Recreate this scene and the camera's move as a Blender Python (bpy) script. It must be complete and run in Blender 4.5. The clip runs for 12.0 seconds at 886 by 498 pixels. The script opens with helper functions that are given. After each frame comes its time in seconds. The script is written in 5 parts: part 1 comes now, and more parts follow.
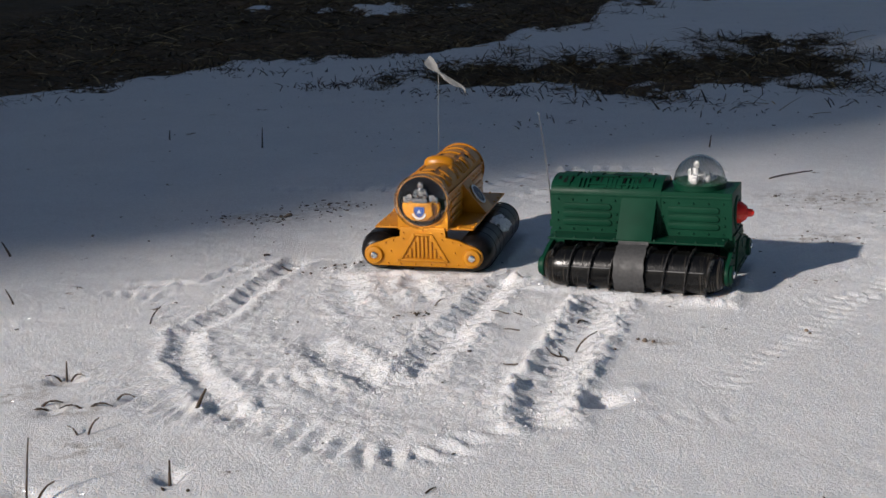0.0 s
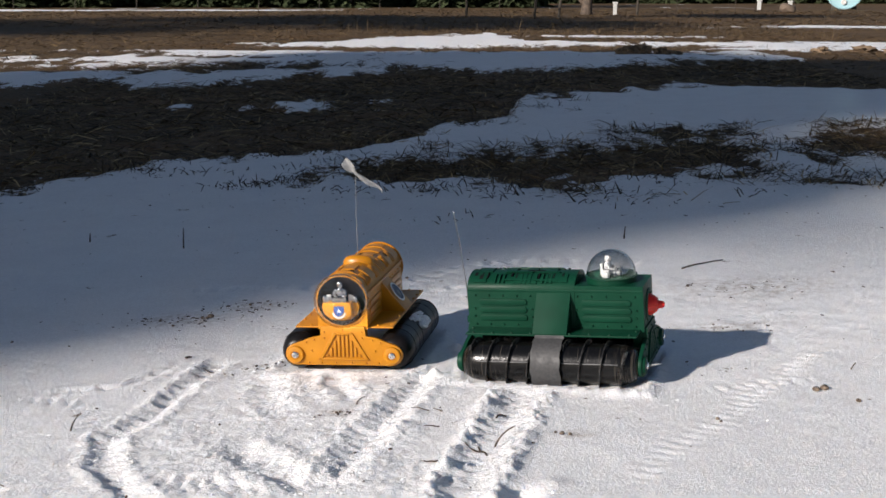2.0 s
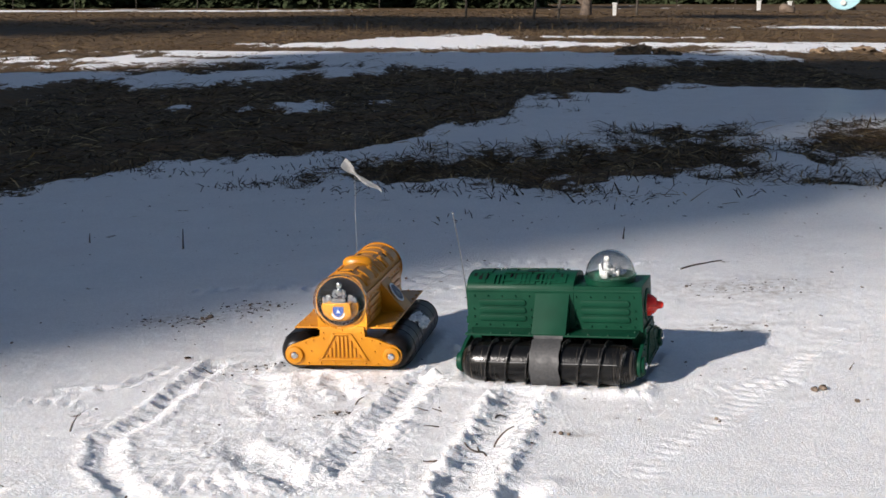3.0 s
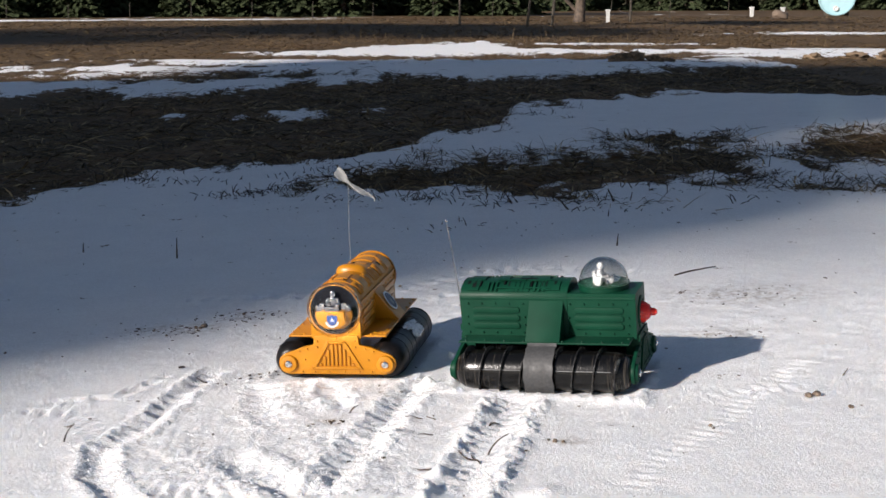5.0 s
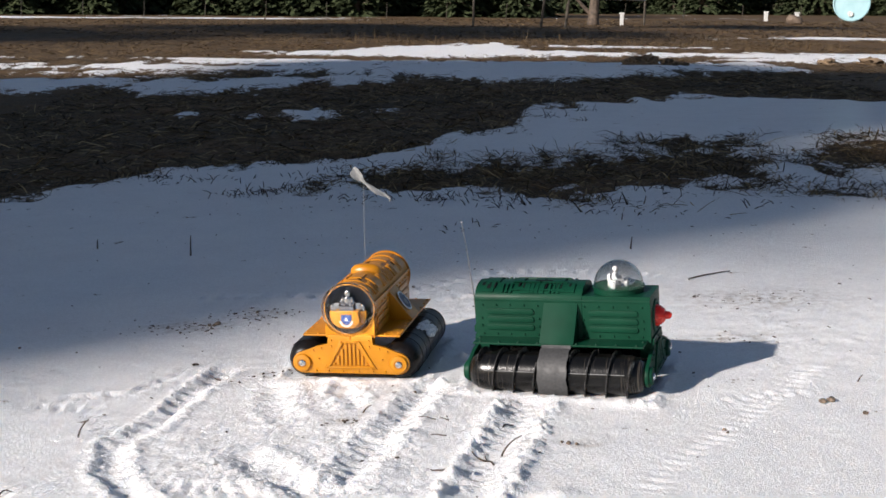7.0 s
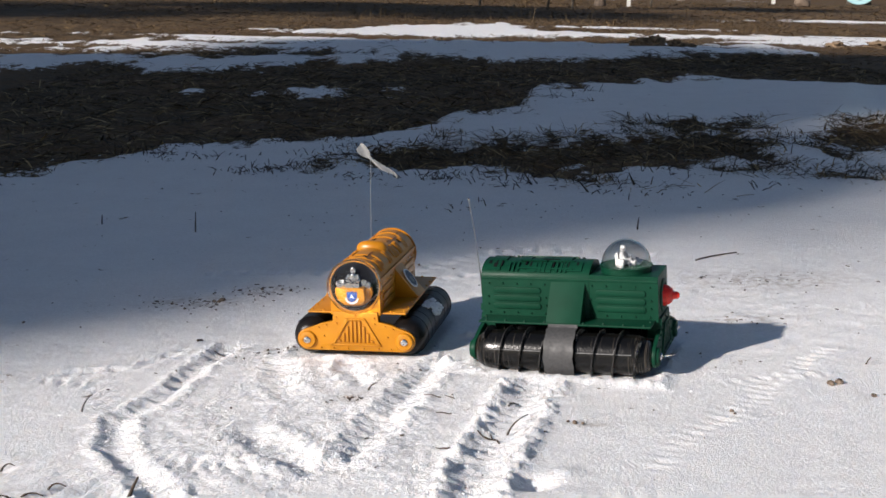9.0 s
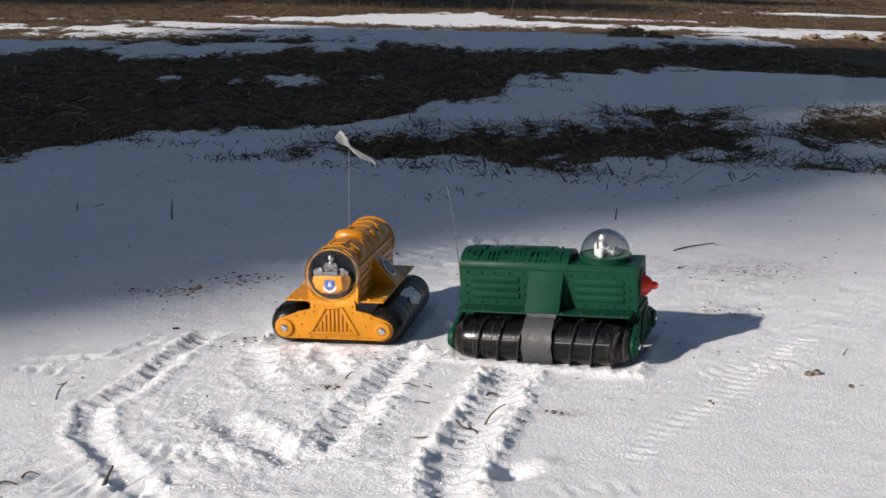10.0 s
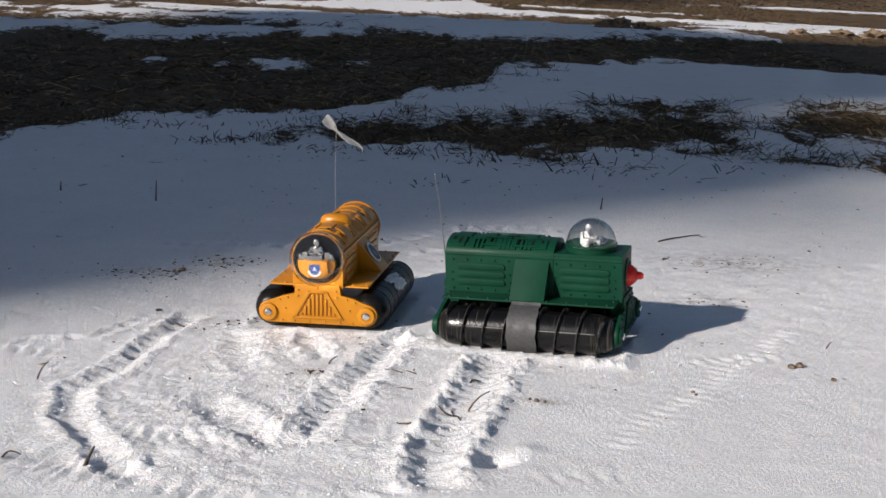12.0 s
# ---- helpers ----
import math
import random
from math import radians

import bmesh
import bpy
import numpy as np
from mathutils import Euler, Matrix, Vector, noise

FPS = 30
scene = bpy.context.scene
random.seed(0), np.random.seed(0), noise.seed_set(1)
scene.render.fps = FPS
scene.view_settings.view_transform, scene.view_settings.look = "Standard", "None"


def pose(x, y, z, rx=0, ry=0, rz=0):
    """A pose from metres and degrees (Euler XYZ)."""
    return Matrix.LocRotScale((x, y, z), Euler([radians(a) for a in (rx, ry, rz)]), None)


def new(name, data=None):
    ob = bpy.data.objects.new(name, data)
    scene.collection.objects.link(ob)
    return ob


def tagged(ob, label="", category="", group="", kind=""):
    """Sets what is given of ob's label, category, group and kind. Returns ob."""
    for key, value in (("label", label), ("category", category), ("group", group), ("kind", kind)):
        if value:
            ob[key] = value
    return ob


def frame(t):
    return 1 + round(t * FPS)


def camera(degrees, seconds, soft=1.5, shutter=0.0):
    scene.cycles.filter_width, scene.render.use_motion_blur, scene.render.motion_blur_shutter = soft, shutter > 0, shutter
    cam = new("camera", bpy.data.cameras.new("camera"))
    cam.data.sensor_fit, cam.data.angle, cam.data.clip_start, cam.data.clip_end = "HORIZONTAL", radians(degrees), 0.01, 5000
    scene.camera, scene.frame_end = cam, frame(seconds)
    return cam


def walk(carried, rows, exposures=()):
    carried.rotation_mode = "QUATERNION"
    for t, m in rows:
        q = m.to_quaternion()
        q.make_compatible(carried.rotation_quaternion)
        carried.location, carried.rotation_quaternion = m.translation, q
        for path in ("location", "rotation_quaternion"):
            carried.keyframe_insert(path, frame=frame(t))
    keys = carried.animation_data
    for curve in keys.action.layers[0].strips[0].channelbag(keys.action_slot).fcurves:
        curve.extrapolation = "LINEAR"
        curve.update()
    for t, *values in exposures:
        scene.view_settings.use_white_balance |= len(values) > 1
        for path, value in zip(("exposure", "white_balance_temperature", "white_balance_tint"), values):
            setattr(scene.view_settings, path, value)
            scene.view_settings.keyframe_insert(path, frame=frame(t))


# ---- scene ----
cam = camera(37.65, 12.0, 1.6)
PATH = [
    (0.0, pose(-0.0185, 0.0388, 0.6020, 75.061, -0.917, 3.542)),
    (0.5, pose(-0.0190, 0.0381, 0.6036, 75.235, -0.955, 3.628)),
    (1.0, pose(-0.0295, 0.0240, 0.6105, 76.516, -1.614, 3.761)),
    (1.1, pose(-0.0234, 0.0202, 0.6131, 76.965, -1.346, 3.698)),
    (1.2, pose(-0.0158, 0.0156, 0.6164, 77.527, -1.012, 3.698)),
    (1.3, pose(-0.0103, 0.0122, 0.6188, 77.931, -0.771, 3.604)),
    (1.4, pose(-0.0042, 0.0085, 0.6214, 78.380, -0.503, 2.193)),
    (1.5, pose(0.0009, 0.0053, 0.6236, 78.762, -0.276, 0.626)),
    (2.0, pose(-0.0043, 0.0035, 0.6237, 79.079, -0.304, 0.075)),
    (2.5, pose(-0.0020, 0.0040, 0.6233, 79.076, -0.270, 0.058)),
    (3.0, pose(-0.0034, 0.0001, 0.6242, 79.108, -0.285, 0.057)),
    (5.0, pose(-0.0009, 0.0002, 0.6252, 79.431, -0.038, -0.218)),
    (5.5, pose(0.0000, 0.0000, 0.6249, 79.483, -0.000, -0.000)),
    (6.0, pose(-0.0059, 0.0002, 0.6243, 79.527, -0.407, 0.288)),
    (6.5, pose(-0.0063, -0.0010, 0.6251, 79.502, -0.475, 0.327)),
    (8.5, pose(-0.0187, 0.0057, 0.6199, 79.065, -1.432, 0.541)),
    (9.0, pose(-0.0135, 0.0125, 0.6172, 78.609, -1.188, 0.646)),
    (9.5, pose(-0.0131, 0.0204, 0.6144, 78.293, -1.179, 0.158)),
    (10.0, pose(-0.0163, 0.0220, 0.6131, 78.187, -1.724, -0.286)),
    (10.5, pose(-0.0212, 0.0252, 0.6116, 77.787, -2.497, -0.369)),
    (11.0, pose(-0.0219, 0.0260, 0.6105, 77.589, -2.735, -0.484)),
    (11.5, pose(-0.0214, 0.0258, 0.6107, 77.620, -2.862, -0.667)),
    (12.0, pose(-0.0220, 0.0262, 0.6102, 77.658, -2.960, -0.816)),
]
EXPOSURES = [(0.0, -0.23), (1.0, -0.18), (2.0, 0.24), (2.5, 0.37), (5.0, 0.42), (6.5, 0.42), (9.0, 0.34), (10.0, 0.20), (12.0, 0.12)]
KELVIN, TINT = 6580, 14
walk(cam, PATH, [(t, stops, KELVIN, TINT) for t, stops in EXPOSURES])

# ---- light: a low winter sun from behind the camera and to its left, clear sky ----
SUN_EL = radians(24.5)
SUN_XY = Vector((-0.786, -0.618))
world = bpy.data.worlds.new("world")
scene.world = world
world.use_nodes = True
wn = world.node_tree
sky = wn.nodes.new("ShaderNodeTexSky")
sky.sky_type = "NISHITA"
sky.sun_disc = False
sky.sun_elevation = SUN_EL
sky.sun_rotation = math.atan2(SUN_XY.x, SUN_XY.y)
wn.nodes["Background"].inputs["Strength"].default_value = 0.054
sky.dust_density = 0.6
sky.ozone_density = 1.6
wn.links.new(sky.outputs["Color"], wn.nodes["Background"].inputs["Color"])
sun_data = bpy.data.lights.new("sun", "SUN")
sun_data.energy = 5.0
sun_data.angle = radians(1.4)
sun_data.color = (1.0, 0.95, 0.88)
sun = new("sun", sun_data)
sun.rotation_euler = Vector((-SUN_XY.x * math.cos(SUN_EL), -SUN_XY.y * math.cos(SUN_EL), -math.sin(SUN_EL))).to_track_quat("-Z", "Y").to_euler()


# ---- materials ----
def material(name):
    m = bpy.data.materials.new(name)
    m.use_nodes = True
    return m, m.node_tree, m.node_tree.nodes["Principled BSDF"]


def node(nt, kind, **values):
    n = nt.nodes.new(kind)
    for key, value in values.items():
        n.inputs[key.replace("_", " ")].default_value = value
    return n


def noise_ramp(nt, scale, stops, detail=4.0, coords="Object", rough=0.6):
    tc = nt.nodes.new("ShaderNodeTexCoord")
    n = node(nt, "ShaderNodeTexNoise", Scale=scale, Detail=detail, Roughness=rough)
    nt.links.new(tc.outputs[coords], n.inputs["Vector"])
    r = nt.nodes.new("ShaderNodeValToRGB")
    while len(r.color_ramp.elements) < len(stops):
        r.color_ramp.elements.new(0.5)
    for e, (at, col) in zip(r.color_ramp.elements, stops):
        e.position, e.color = at, (*col, 1)
    nt.links.new(n.outputs["Fac"], r.inputs["Fac"])
    return n, r


def add_bump(nt, bsdf, layers, coords="Object"):
    tc = nt.nodes.new("ShaderNodeTexCoord")
    last = None
    for scale, strength, dist in layers:
        n = node(nt, "ShaderNodeTexNoise", Scale=scale, Detail=3.0)
        nt.links.new(tc.outputs[coords], n.inputs["Vector"])
        b = node(nt, "ShaderNodeBump", Strength=strength, Distance=dist)
        nt.links.new(n.outputs["Fac"], b.inputs["Height"])
        if last:
            nt.links.new(last.outputs["Normal"], b.inputs["Normal"])
        last = b
    nt.links.new(last.outputs["Normal"], bsdf.inputs["Normal"])


def plain(name, dark, light, rough=0.5, metal=0.0, scale=30.0, bump=None, spec=0.5):
    """A surface with a two-tone grain and a little relief."""
    m, nt, b = material(name)
    n, r = noise_ramp(nt, scale, [(0.35, dark), (0.65, light)])
    nt.links.new(r.outputs["Color"], b.inputs["Base Color"])
    n2, r2 = noise_ramp(nt, scale * 0.4, [(0.3, (rough * 0.8,) * 3), (0.7, (min(1, rough * 1.2),) * 3)])
    nt.links.new(r2.outputs["Color"], b.inputs["Roughness"])
    b.inputs["Metallic"].default_value = metal
    b.inputs["Specular IOR Level"].default_value = spec
    if bump:
        add_bump(nt, b, bump)
    return m


def ground_material():
    m, nt, b = material("snow_and_thatch")
    at = nt.nodes.new("ShaderNodeAttribute")
    at.attribute_name = "grass"
    dirt = nt.nodes.new("ShaderNodeAttribute")
    dirt.attribute_name = "dirt"
    tc = nt.nodes.new("ShaderNodeTexCoord")
    # ragged edge between snow and thatch
    edge = node(nt, "ShaderNodeTexNoise", Scale=13.0, Detail=8.0, Roughness=0.72)
    nt.links.new(tc.outputs["Object"], edge.inputs["Vector"])
    add = nt.nodes.new("ShaderNodeMath")
    add.operation = "MULTIPLY_ADD"
    add.inputs[1].default_value = 2.8
    nt.links.new(edge.outputs["Fac"], add.inputs[0])
    nt.links.new(at.outputs["Fac"], add.inputs[2])
    step = nt.nodes.new("ShaderNodeMapRange")
    step.inputs["From Min"].default_value = 1.82
    step.inputs["From Max"].default_value = 1.94
    nt.links.new(add.outputs[0], step.inputs["Value"])
    # snow: almost white, a trace of grain
    _, snow = noise_ramp(nt, 6.0, [(0.3, (0.825, 0.83, 0.845)), (0.7, (0.88, 0.885, 0.895))])
    _, soil = noise_ramp(nt, 40.0, [(0.3, (0.11, 0.075, 0.045)), (0.7, (0.30, 0.22, 0.13))], 6.0)
    dn, dr = noise_ramp(nt, 55.0, [(0.43, (0, 0, 0)), (0.72, (1, 1, 1))], 5.0)
    dm = nt.nodes.new("ShaderNodeMath")
    dm.operation = "MULTIPLY"
    nt.links.new(dirt.outputs["Fac"], dm.inputs[0])
    nt.links.new(dr.outputs["Color"], dm.inputs[1])
    mix0 = nt.nodes.new("ShaderNodeMixRGB")
    nt.links.new(dm.outputs[0], mix0.inputs["Fac"])
    nt.links.new(snow.outputs["Color"], mix0.inputs["Color1"])
    nt.links.new(soil.outputs["Color"], mix0.inputs["Color2"])
    # thatch: matted dead grass, from dark humus to straw, with broad drifts of both
    _, th = noise_ramp(nt, 25.0, [(0.25, (0.034, 0.018, 0.006)), (0.5, (0.100, 0.058, 0.021)), (0.75, (0.22, 0.135, 0.055))], 8.0, rough=0.75)
    _, broad = noise_ramp(nt, 0.6, [(0.35, (0.55, 0.55, 0.45)), (0.65, (1.25, 1.1, 0.95))], 3.0)
    mul = nt.nodes.new("ShaderNodeMixRGB")
    mul.blend_type = "MULTIPLY"
    mul.inputs["Fac"].default_value = 1.0
    nt.links.new(th.outputs["Color"], mul.inputs["Color1"])
    nt.links.new(broad.outputs["Color"], mul.inputs["Color2"])
    far = nt.nodes.new("ShaderNodeAttribute")
    far.attribute_name = "straw"
    fm = nt.nodes.new("ShaderNodeMixRGB")
    _, straw = noise_ramp(nt, 3.0, [(0.3, (0.040, 0.026, 0.012)), (0.7, (0.135, 0.082, 0.036))], 6.0)
    nt.links.new(far.outputs["Fac"], fm.inputs["Fac"])
    nt.links.new(mul.outputs["Color"], fm.inputs["Color1"])
    nt.links.new(straw.outputs["Color"], fm.inputs["Color2"])
    mix = nt.nodes.new("ShaderNodeMixRGB")
    nt.links.new(step.outputs["Result"], mix.inputs["Fac"])
    nt.links.new(mix0.outputs["Color"], mix.inputs["Color1"])
    nt.links.new(fm.outputs["Color"], mix.inputs["Color2"])
    nt.links.new(mix.outputs["Color"], b.inputs["Base Color"])
    b.inputs["Roughness"].default_value = 0.75
    b.inputs["Specular IOR Level"].default_value = 0.3
    snowy = nt.nodes.new("ShaderNodeMath")
    snowy.operation = "MULTIPLY_ADD"
    snowy.inputs[1].default_value = -0.7
    snowy.inputs[2].default_value = 0.7
    nt.links.new(step.outputs["Result"], snowy.inputs[0])
    nt.links.new(snowy.outputs[0], b.inputs["Subsurface Weight"])
    b.inputs["Subsurface Radius"].default_value = (0.8, 0.9, 1.0)
    b.inputs["Subsurface Scale"].default_value = 0.009
    add_bump(nt, b, [(110.0, 0.25, 0.006), (230.0, 0.85, 0.0055), (600.0, 1.0, 0.0035)])
    # wet crystals: a thin gloss coat over coarse facets
    vor = node(nt, "ShaderNodeTexVoronoi", Scale=330.0)
    nt.links.new(tc.outputs["Object"], vor.inputs["Vector"])
    geo = nt.nodes.new("ShaderNodeNewGeometry")
    tilt = nt.nodes.new("ShaderNodeVectorMath")
    tilt.operation = "MULTIPLY_ADD"
    tilt.inputs[1].default_value = (1.6, 1.6, 1.6)
    tilt.inputs[2].default_value = (-0.8, -0.8, -0.8)
    nt.links.new(vor.outputs["Color"], tilt.inputs[0])
    facet = nt.nodes.new("ShaderNodeVectorMath")
    facet.operation = "ADD"
    nt.links.new(tilt.outputs["Vector"], facet.inputs[0])
    nt.links.new(geo.outputs["Normal"], facet.inputs[1])
    cb = nt.nodes.new("ShaderNodeVectorMath")
    cb.operation = "NORMALIZE"
    nt.links.new(facet.outputs["Vector"], cb.inputs[0])
    inv = nt.nodes.new("ShaderNodeMath")
    inv.operation = "MULTIPLY_ADD"
    inv.inputs[1].default_value = -0.18
    inv.inputs[2].default_value = 0.18
    nt.links.new(step.outputs["Result"], inv.inputs[0])
    nt.links.new(inv.outputs[0], b.inputs["Coat Weight"])
    b.inputs["Coat Roughness"].default_value = 0.12
    nt.links.new(cb.outputs["Vector"], b.inputs["Coat Normal"])
    return m


def glass_material():
    m, nt, b = material("clear_plastic")
    b.inputs["Base Color"].default_value = (0.75, 0.76, 0.76, 1)
    b.inputs["Transmission Weight"].default_value = 1.0
    b.inputs["Roughness"].default_value = 0.03
    b.inputs["IOR"].default_value = 1.42
    return m


def scuffed_material():
    """Glossy black plastic with pale scratches, rubbed tan in a ring near each end of the barrel."""
    m, nt, b = material("scuffed_black_plastic")
    tc = nt.nodes.new("ShaderNodeTexCoord")
    xyz = nt.nodes.new("ShaderNodeSeparateXYZ")
    nt.links.new(tc.outputs["Object"], xyz.inputs[0])
    end = nt.nodes.new("ShaderNodeMath")
    end.operation = "ABSOLUTE"
    nt.links.new(xyz.outputs["Y"], end.inputs[0])
    ring = nt.nodes.new("ShaderNodeMapRange")
    for key, value in (("From Min", 0.108), ("From Max", 0.122), ("To Min", 0.0), ("To Max", 0.09)):
        ring.inputs[key].default_value = value
    nt.links.new(end.outputs[0], ring.inputs["Value"])
    turn = nt.nodes.new("ShaderNodeMapping")
    turn.inputs["Scale"].default_value = (12.0, 520.0, 12.0)
    nt.links.new(tc.outputs["Object"], turn.inputs["Vector"])
    lines = node(nt, "ShaderNodeTexNoise", Scale=1.0, Detail=3.0, Roughness=0.6)
    nt.links.new(turn.outputs["Vector"], lines.inputs["Vector"])
    total = nt.nodes.new("ShaderNodeMath")
    total.operation = "ADD"
    nt.links.new(lines.outputs["Fac"], total.inputs[0])
    nt.links.new(ring.outputs["Result"], total.inputs[1])
    r = nt.nodes.new("ShaderNodeValToRGB")
    r.color_ramp.elements[0].position, r.color_ramp.elements[0].color = 0.62, (0.004, 0.004, 0.004, 1)
    r.color_ramp.elements[1].position, r.color_ramp.elements[1].color = 0.82, (0.12, 0.102, 0.08, 1)
    nt.links.new(total.outputs[0], r.inputs["Fac"])
    nt.links.new(r.outputs["Color"], b.inputs["Base Color"])
    b.inputs["Roughness"].default_value = 0.24
    b.inputs["Specular IOR Level"].default_value = 0.35
    add_bump(nt, b, [(300.0, 0.3, 0.001)])
    return m


MAT_GROUND = ground_material()
MAT_GLASS = glass_material()
MAT_YELLOW = plain("yellow_plastic", (0.44, 0.168, 0.003), (0.54, 0.215, 0.005), 0.36, 0.0, 14.0, [(900.0, 0.12, 0.0008)])
MAT_GREEN = plain("green_plastic", (0.0022, 0.033, 0.0175), (0.0040, 0.045, 0.0245), 0.42, 0.0, 14.0, [(900.0, 0.2, 0.0008), (120.0, 0.15, 0.001)], 0.13)
MAT_BLACK = plain("black_plastic", (0.004, 0.004, 0.004), (0.012, 0.010, 0.010), 0.36, 0.0, 40.0, [(300.0, 0.2, 0.001)], 0.22)
MAT_SCUFFED = scuffed_material()
MAT_DARK = plain("dark_parts_and_slot_shade", (0.004, 0.004, 0.005), (0.008, 0.008, 0.009), 0.7, spec=0.1)
MAT_EDGE = plain("scuffed_edge", (0.006, 0.006, 0.006), (0.035, 0.033, 0.031), 0.20, 0.0, 70.0, [(300.0, 0.3, 0.001)], 0.6)
MAT_CHROME = plain("bright_metal", (0.62, 0.62, 0.63), (0.80, 0.80, 0.80), 0.16, 1.0, 60.0)
MAT_ROD = plain("steel_rod", (0.30, 0.30, 0.30), (0.45, 0.45, 0.45), 0.35, 1.0, 80.0)
MAT_WHITE = plain("white_plastic", (0.70, 0.70, 0.71), (0.80, 0.80, 0.80), 0.4, 0.0, 40.0)
MAT_GREY = plain("pale_grey_plastic", (0.16, 0.16, 0.16), (0.24, 0.24, 0.24), 0.45)
MAT_RED = plain("red_plastic", (0.62, 0.018, 0.010), (0.74, 0.028, 0.014), 0.25, 0.0, 40.0)
MAT_TAPE = plain("grey_cloth_tape", (0.036, 0.036, 0.037), (0.058, 0.058, 0.059), 0.6, 0.0, 220.0, [(700.0, 0.4, 0.0008), (60.0, 0.4, 0.002)])
MAT_BLUE = plain("blue_enamel", (0.02, 0.06, 0.24), (0.03, 0.09, 0.32), 0.35)
MAT_SNOW = plain("clinging_snow", (0.82, 0.83, 0.85), (0.88, 0.88, 0.89), 0.7, 0.0, 200.0, [(350.0, 0.7, 0.003)])
MAT_FILM = plain("white_plastic_film", (0.36, 0.36, 0.355), (0.50, 0.50, 0.49), 0.5, 0.0, 60.0, [(120.0, 0.5, 0.004)])
MAT_FILM.node_tree.nodes["Principled BSDF"].inputs["Alpha"].default_value = 0.5
MAT_STEM = plain("dead_stem", (0.022, 0.015, 0.011), (0.075, 0.048, 0.030), 0.8, 0.0, 90.0)
MAT_STRAW = plain("straw", (0.16, 0.11, 0.055), (0.32, 0.24, 0.13), 0.8, 0.0, 90.0)
MAT_STONE = plain("brown_stone", (0.06, 0.04, 0.03), (0.24, 0.18, 0.13), 0.85, 0.0, 120.0, [(200.0, 0.6, 0.002)])
MAT_BARK = plain("bark", (0.045, 0.033, 0.024), (0.13, 0.095, 0.07), 0.9, 0.0, 8.0, [(14.0, 0.8, 0.03)])
MAT_NEEDLE = plain("conifer_needles", (0.034, 0.046, 0.023), (0.062, 0.076, 0.036), 0.85, 0.0, 3.0, None, 0.08)
MAT_NAVY = plain("navy_print", (0.008, 0.014, 0.05), (0.014, 0.022, 0.08), 0.4)
MAT_FIGURE = plain("pale_figure", (0.36, 0.36, 0.37), (0.55, 0.55, 0.56), 0.35, 0.2, 150.0)
MAT_SOIL = plain("dark_soil", (0.08, 0.055, 0.034), (0.26, 0.18, 0.11), 0.9, 0.0, 14.0, [(30.0, 0.8, 0.02)])
MAT_WOODS = plain("distant_woods", (0.026, 0.029, 0.018), (0.075, 0.068, 0.046), 0.95, 0.0, 0.5, [(0.9, 1.0, 2.0)], 0.05)
MAT_POST = plain("weathered_post", (0.035, 0.028, 0.02), (0.09, 0.075, 0.058), 0.85, 0.0, 12.0)
MAT_PALE = plain("pale_painted_metal", (0.55, 0.55, 0.52), (0.72, 0.72, 0.70), 0.5, 0.0, 6.0)
MAT_TANK = plain("light_blue_tank", (0.30, 0.50, 0.54), (0.38, 0.58, 0.62), 0.45, 0.0, 2.0)


def blade_material(name, stops):
    """Dead grass, each blade a little different."""
    m, nt, b = material(name)
    geo = nt.nodes.new("ShaderNodeNewGeometry")
    r = nt.nodes.new("ShaderNodeValToRGB")
    while len(r.color_ramp.elements) < len(stops):
        r.color_ramp.elements.new(0.5)
    for e, (at, col) in zip(r.color_ramp.elements, stops):
        e.position, e.color = at, (*col, 1)
    nt.links.new(geo.outputs["Random Per Island"], r.inputs["Fac"])
    nt.links.new(r.outputs["Color"], b.inputs["Base Color"])
    b.inputs["Roughness"].default_value = 0.8
    return m


MAT_BLADE = blade_material("dead_grass", [(0.0, (0.018, 0.011, 0.004)), (0.4, (0.052, 0.034, 0.013)), (0.8, (0.13, 0.086, 0.034)), (1.0, (0.46, 0.33, 0.16))])
MAT_TAN = blade_material("tan_grass", [(0.0, (0.028, 0.018, 0.008)), (0.5, (0.090, 0.056, 0.024)), (1.0, (0.22, 0.145, 0.066))])

# ---- ground: one sheet, snow with thawed strips of dead grass ----


def smooth(a, b, v):
    k = np.clip((v - a) / (b - a), 0, 1)
    return k * k * (3 - 2 * k)


def land(x, y):
    """The large form of the ground: a slight cross slope near by, a level field far off."""
    return (0.1225 * np.tanh((x - 0.2) / 2.5) * np.exp(-(np.maximum(y - 5, 0) / 8) ** 2) - 0.039 * np.tanh((y - 2.16) / 2.5)
            + 0.06 * smooth(8, 16, y) + 0.15 * smooth(15, 50, y) + 0.005 * np.clip(x, -60, 60) * smooth(15, 50, y))


LATTICE = np.random.RandomState(4).rand(256, 256)


def value_noise(x, y, scale, octaves=3):
    """Smooth noise from -1 to 1, features of the given size in metres."""
    out, amp, total = 0.0, 1.0, 0.0
    for k in range(octaves):
        u, v = x / scale + 37.1 * k, y / scale + 11.7 * k
        i, j = np.floor(u).astype(int), np.floor(v).astype(int)
        a, b = u - i, v - j
        a, b = a * a * (3 - 2 * a), b * b * (3 - 2 * b)
        i0, i1, j0, j1 = i % 256, (i + 1) % 256, j % 256, (j + 1) % 256
        val = (LATTICE[i0, j0] * (1 - a) + LATTICE[i1, j0] * a) * (1 - b) + (LATTICE[i0, j1] * (1 - a) + LATTICE[i1, j1] * a) * b
        out, total, amp, scale = out + amp * (2 * val - 1), total + amp, amp * 0.5, scale * 0.5
    return out / total


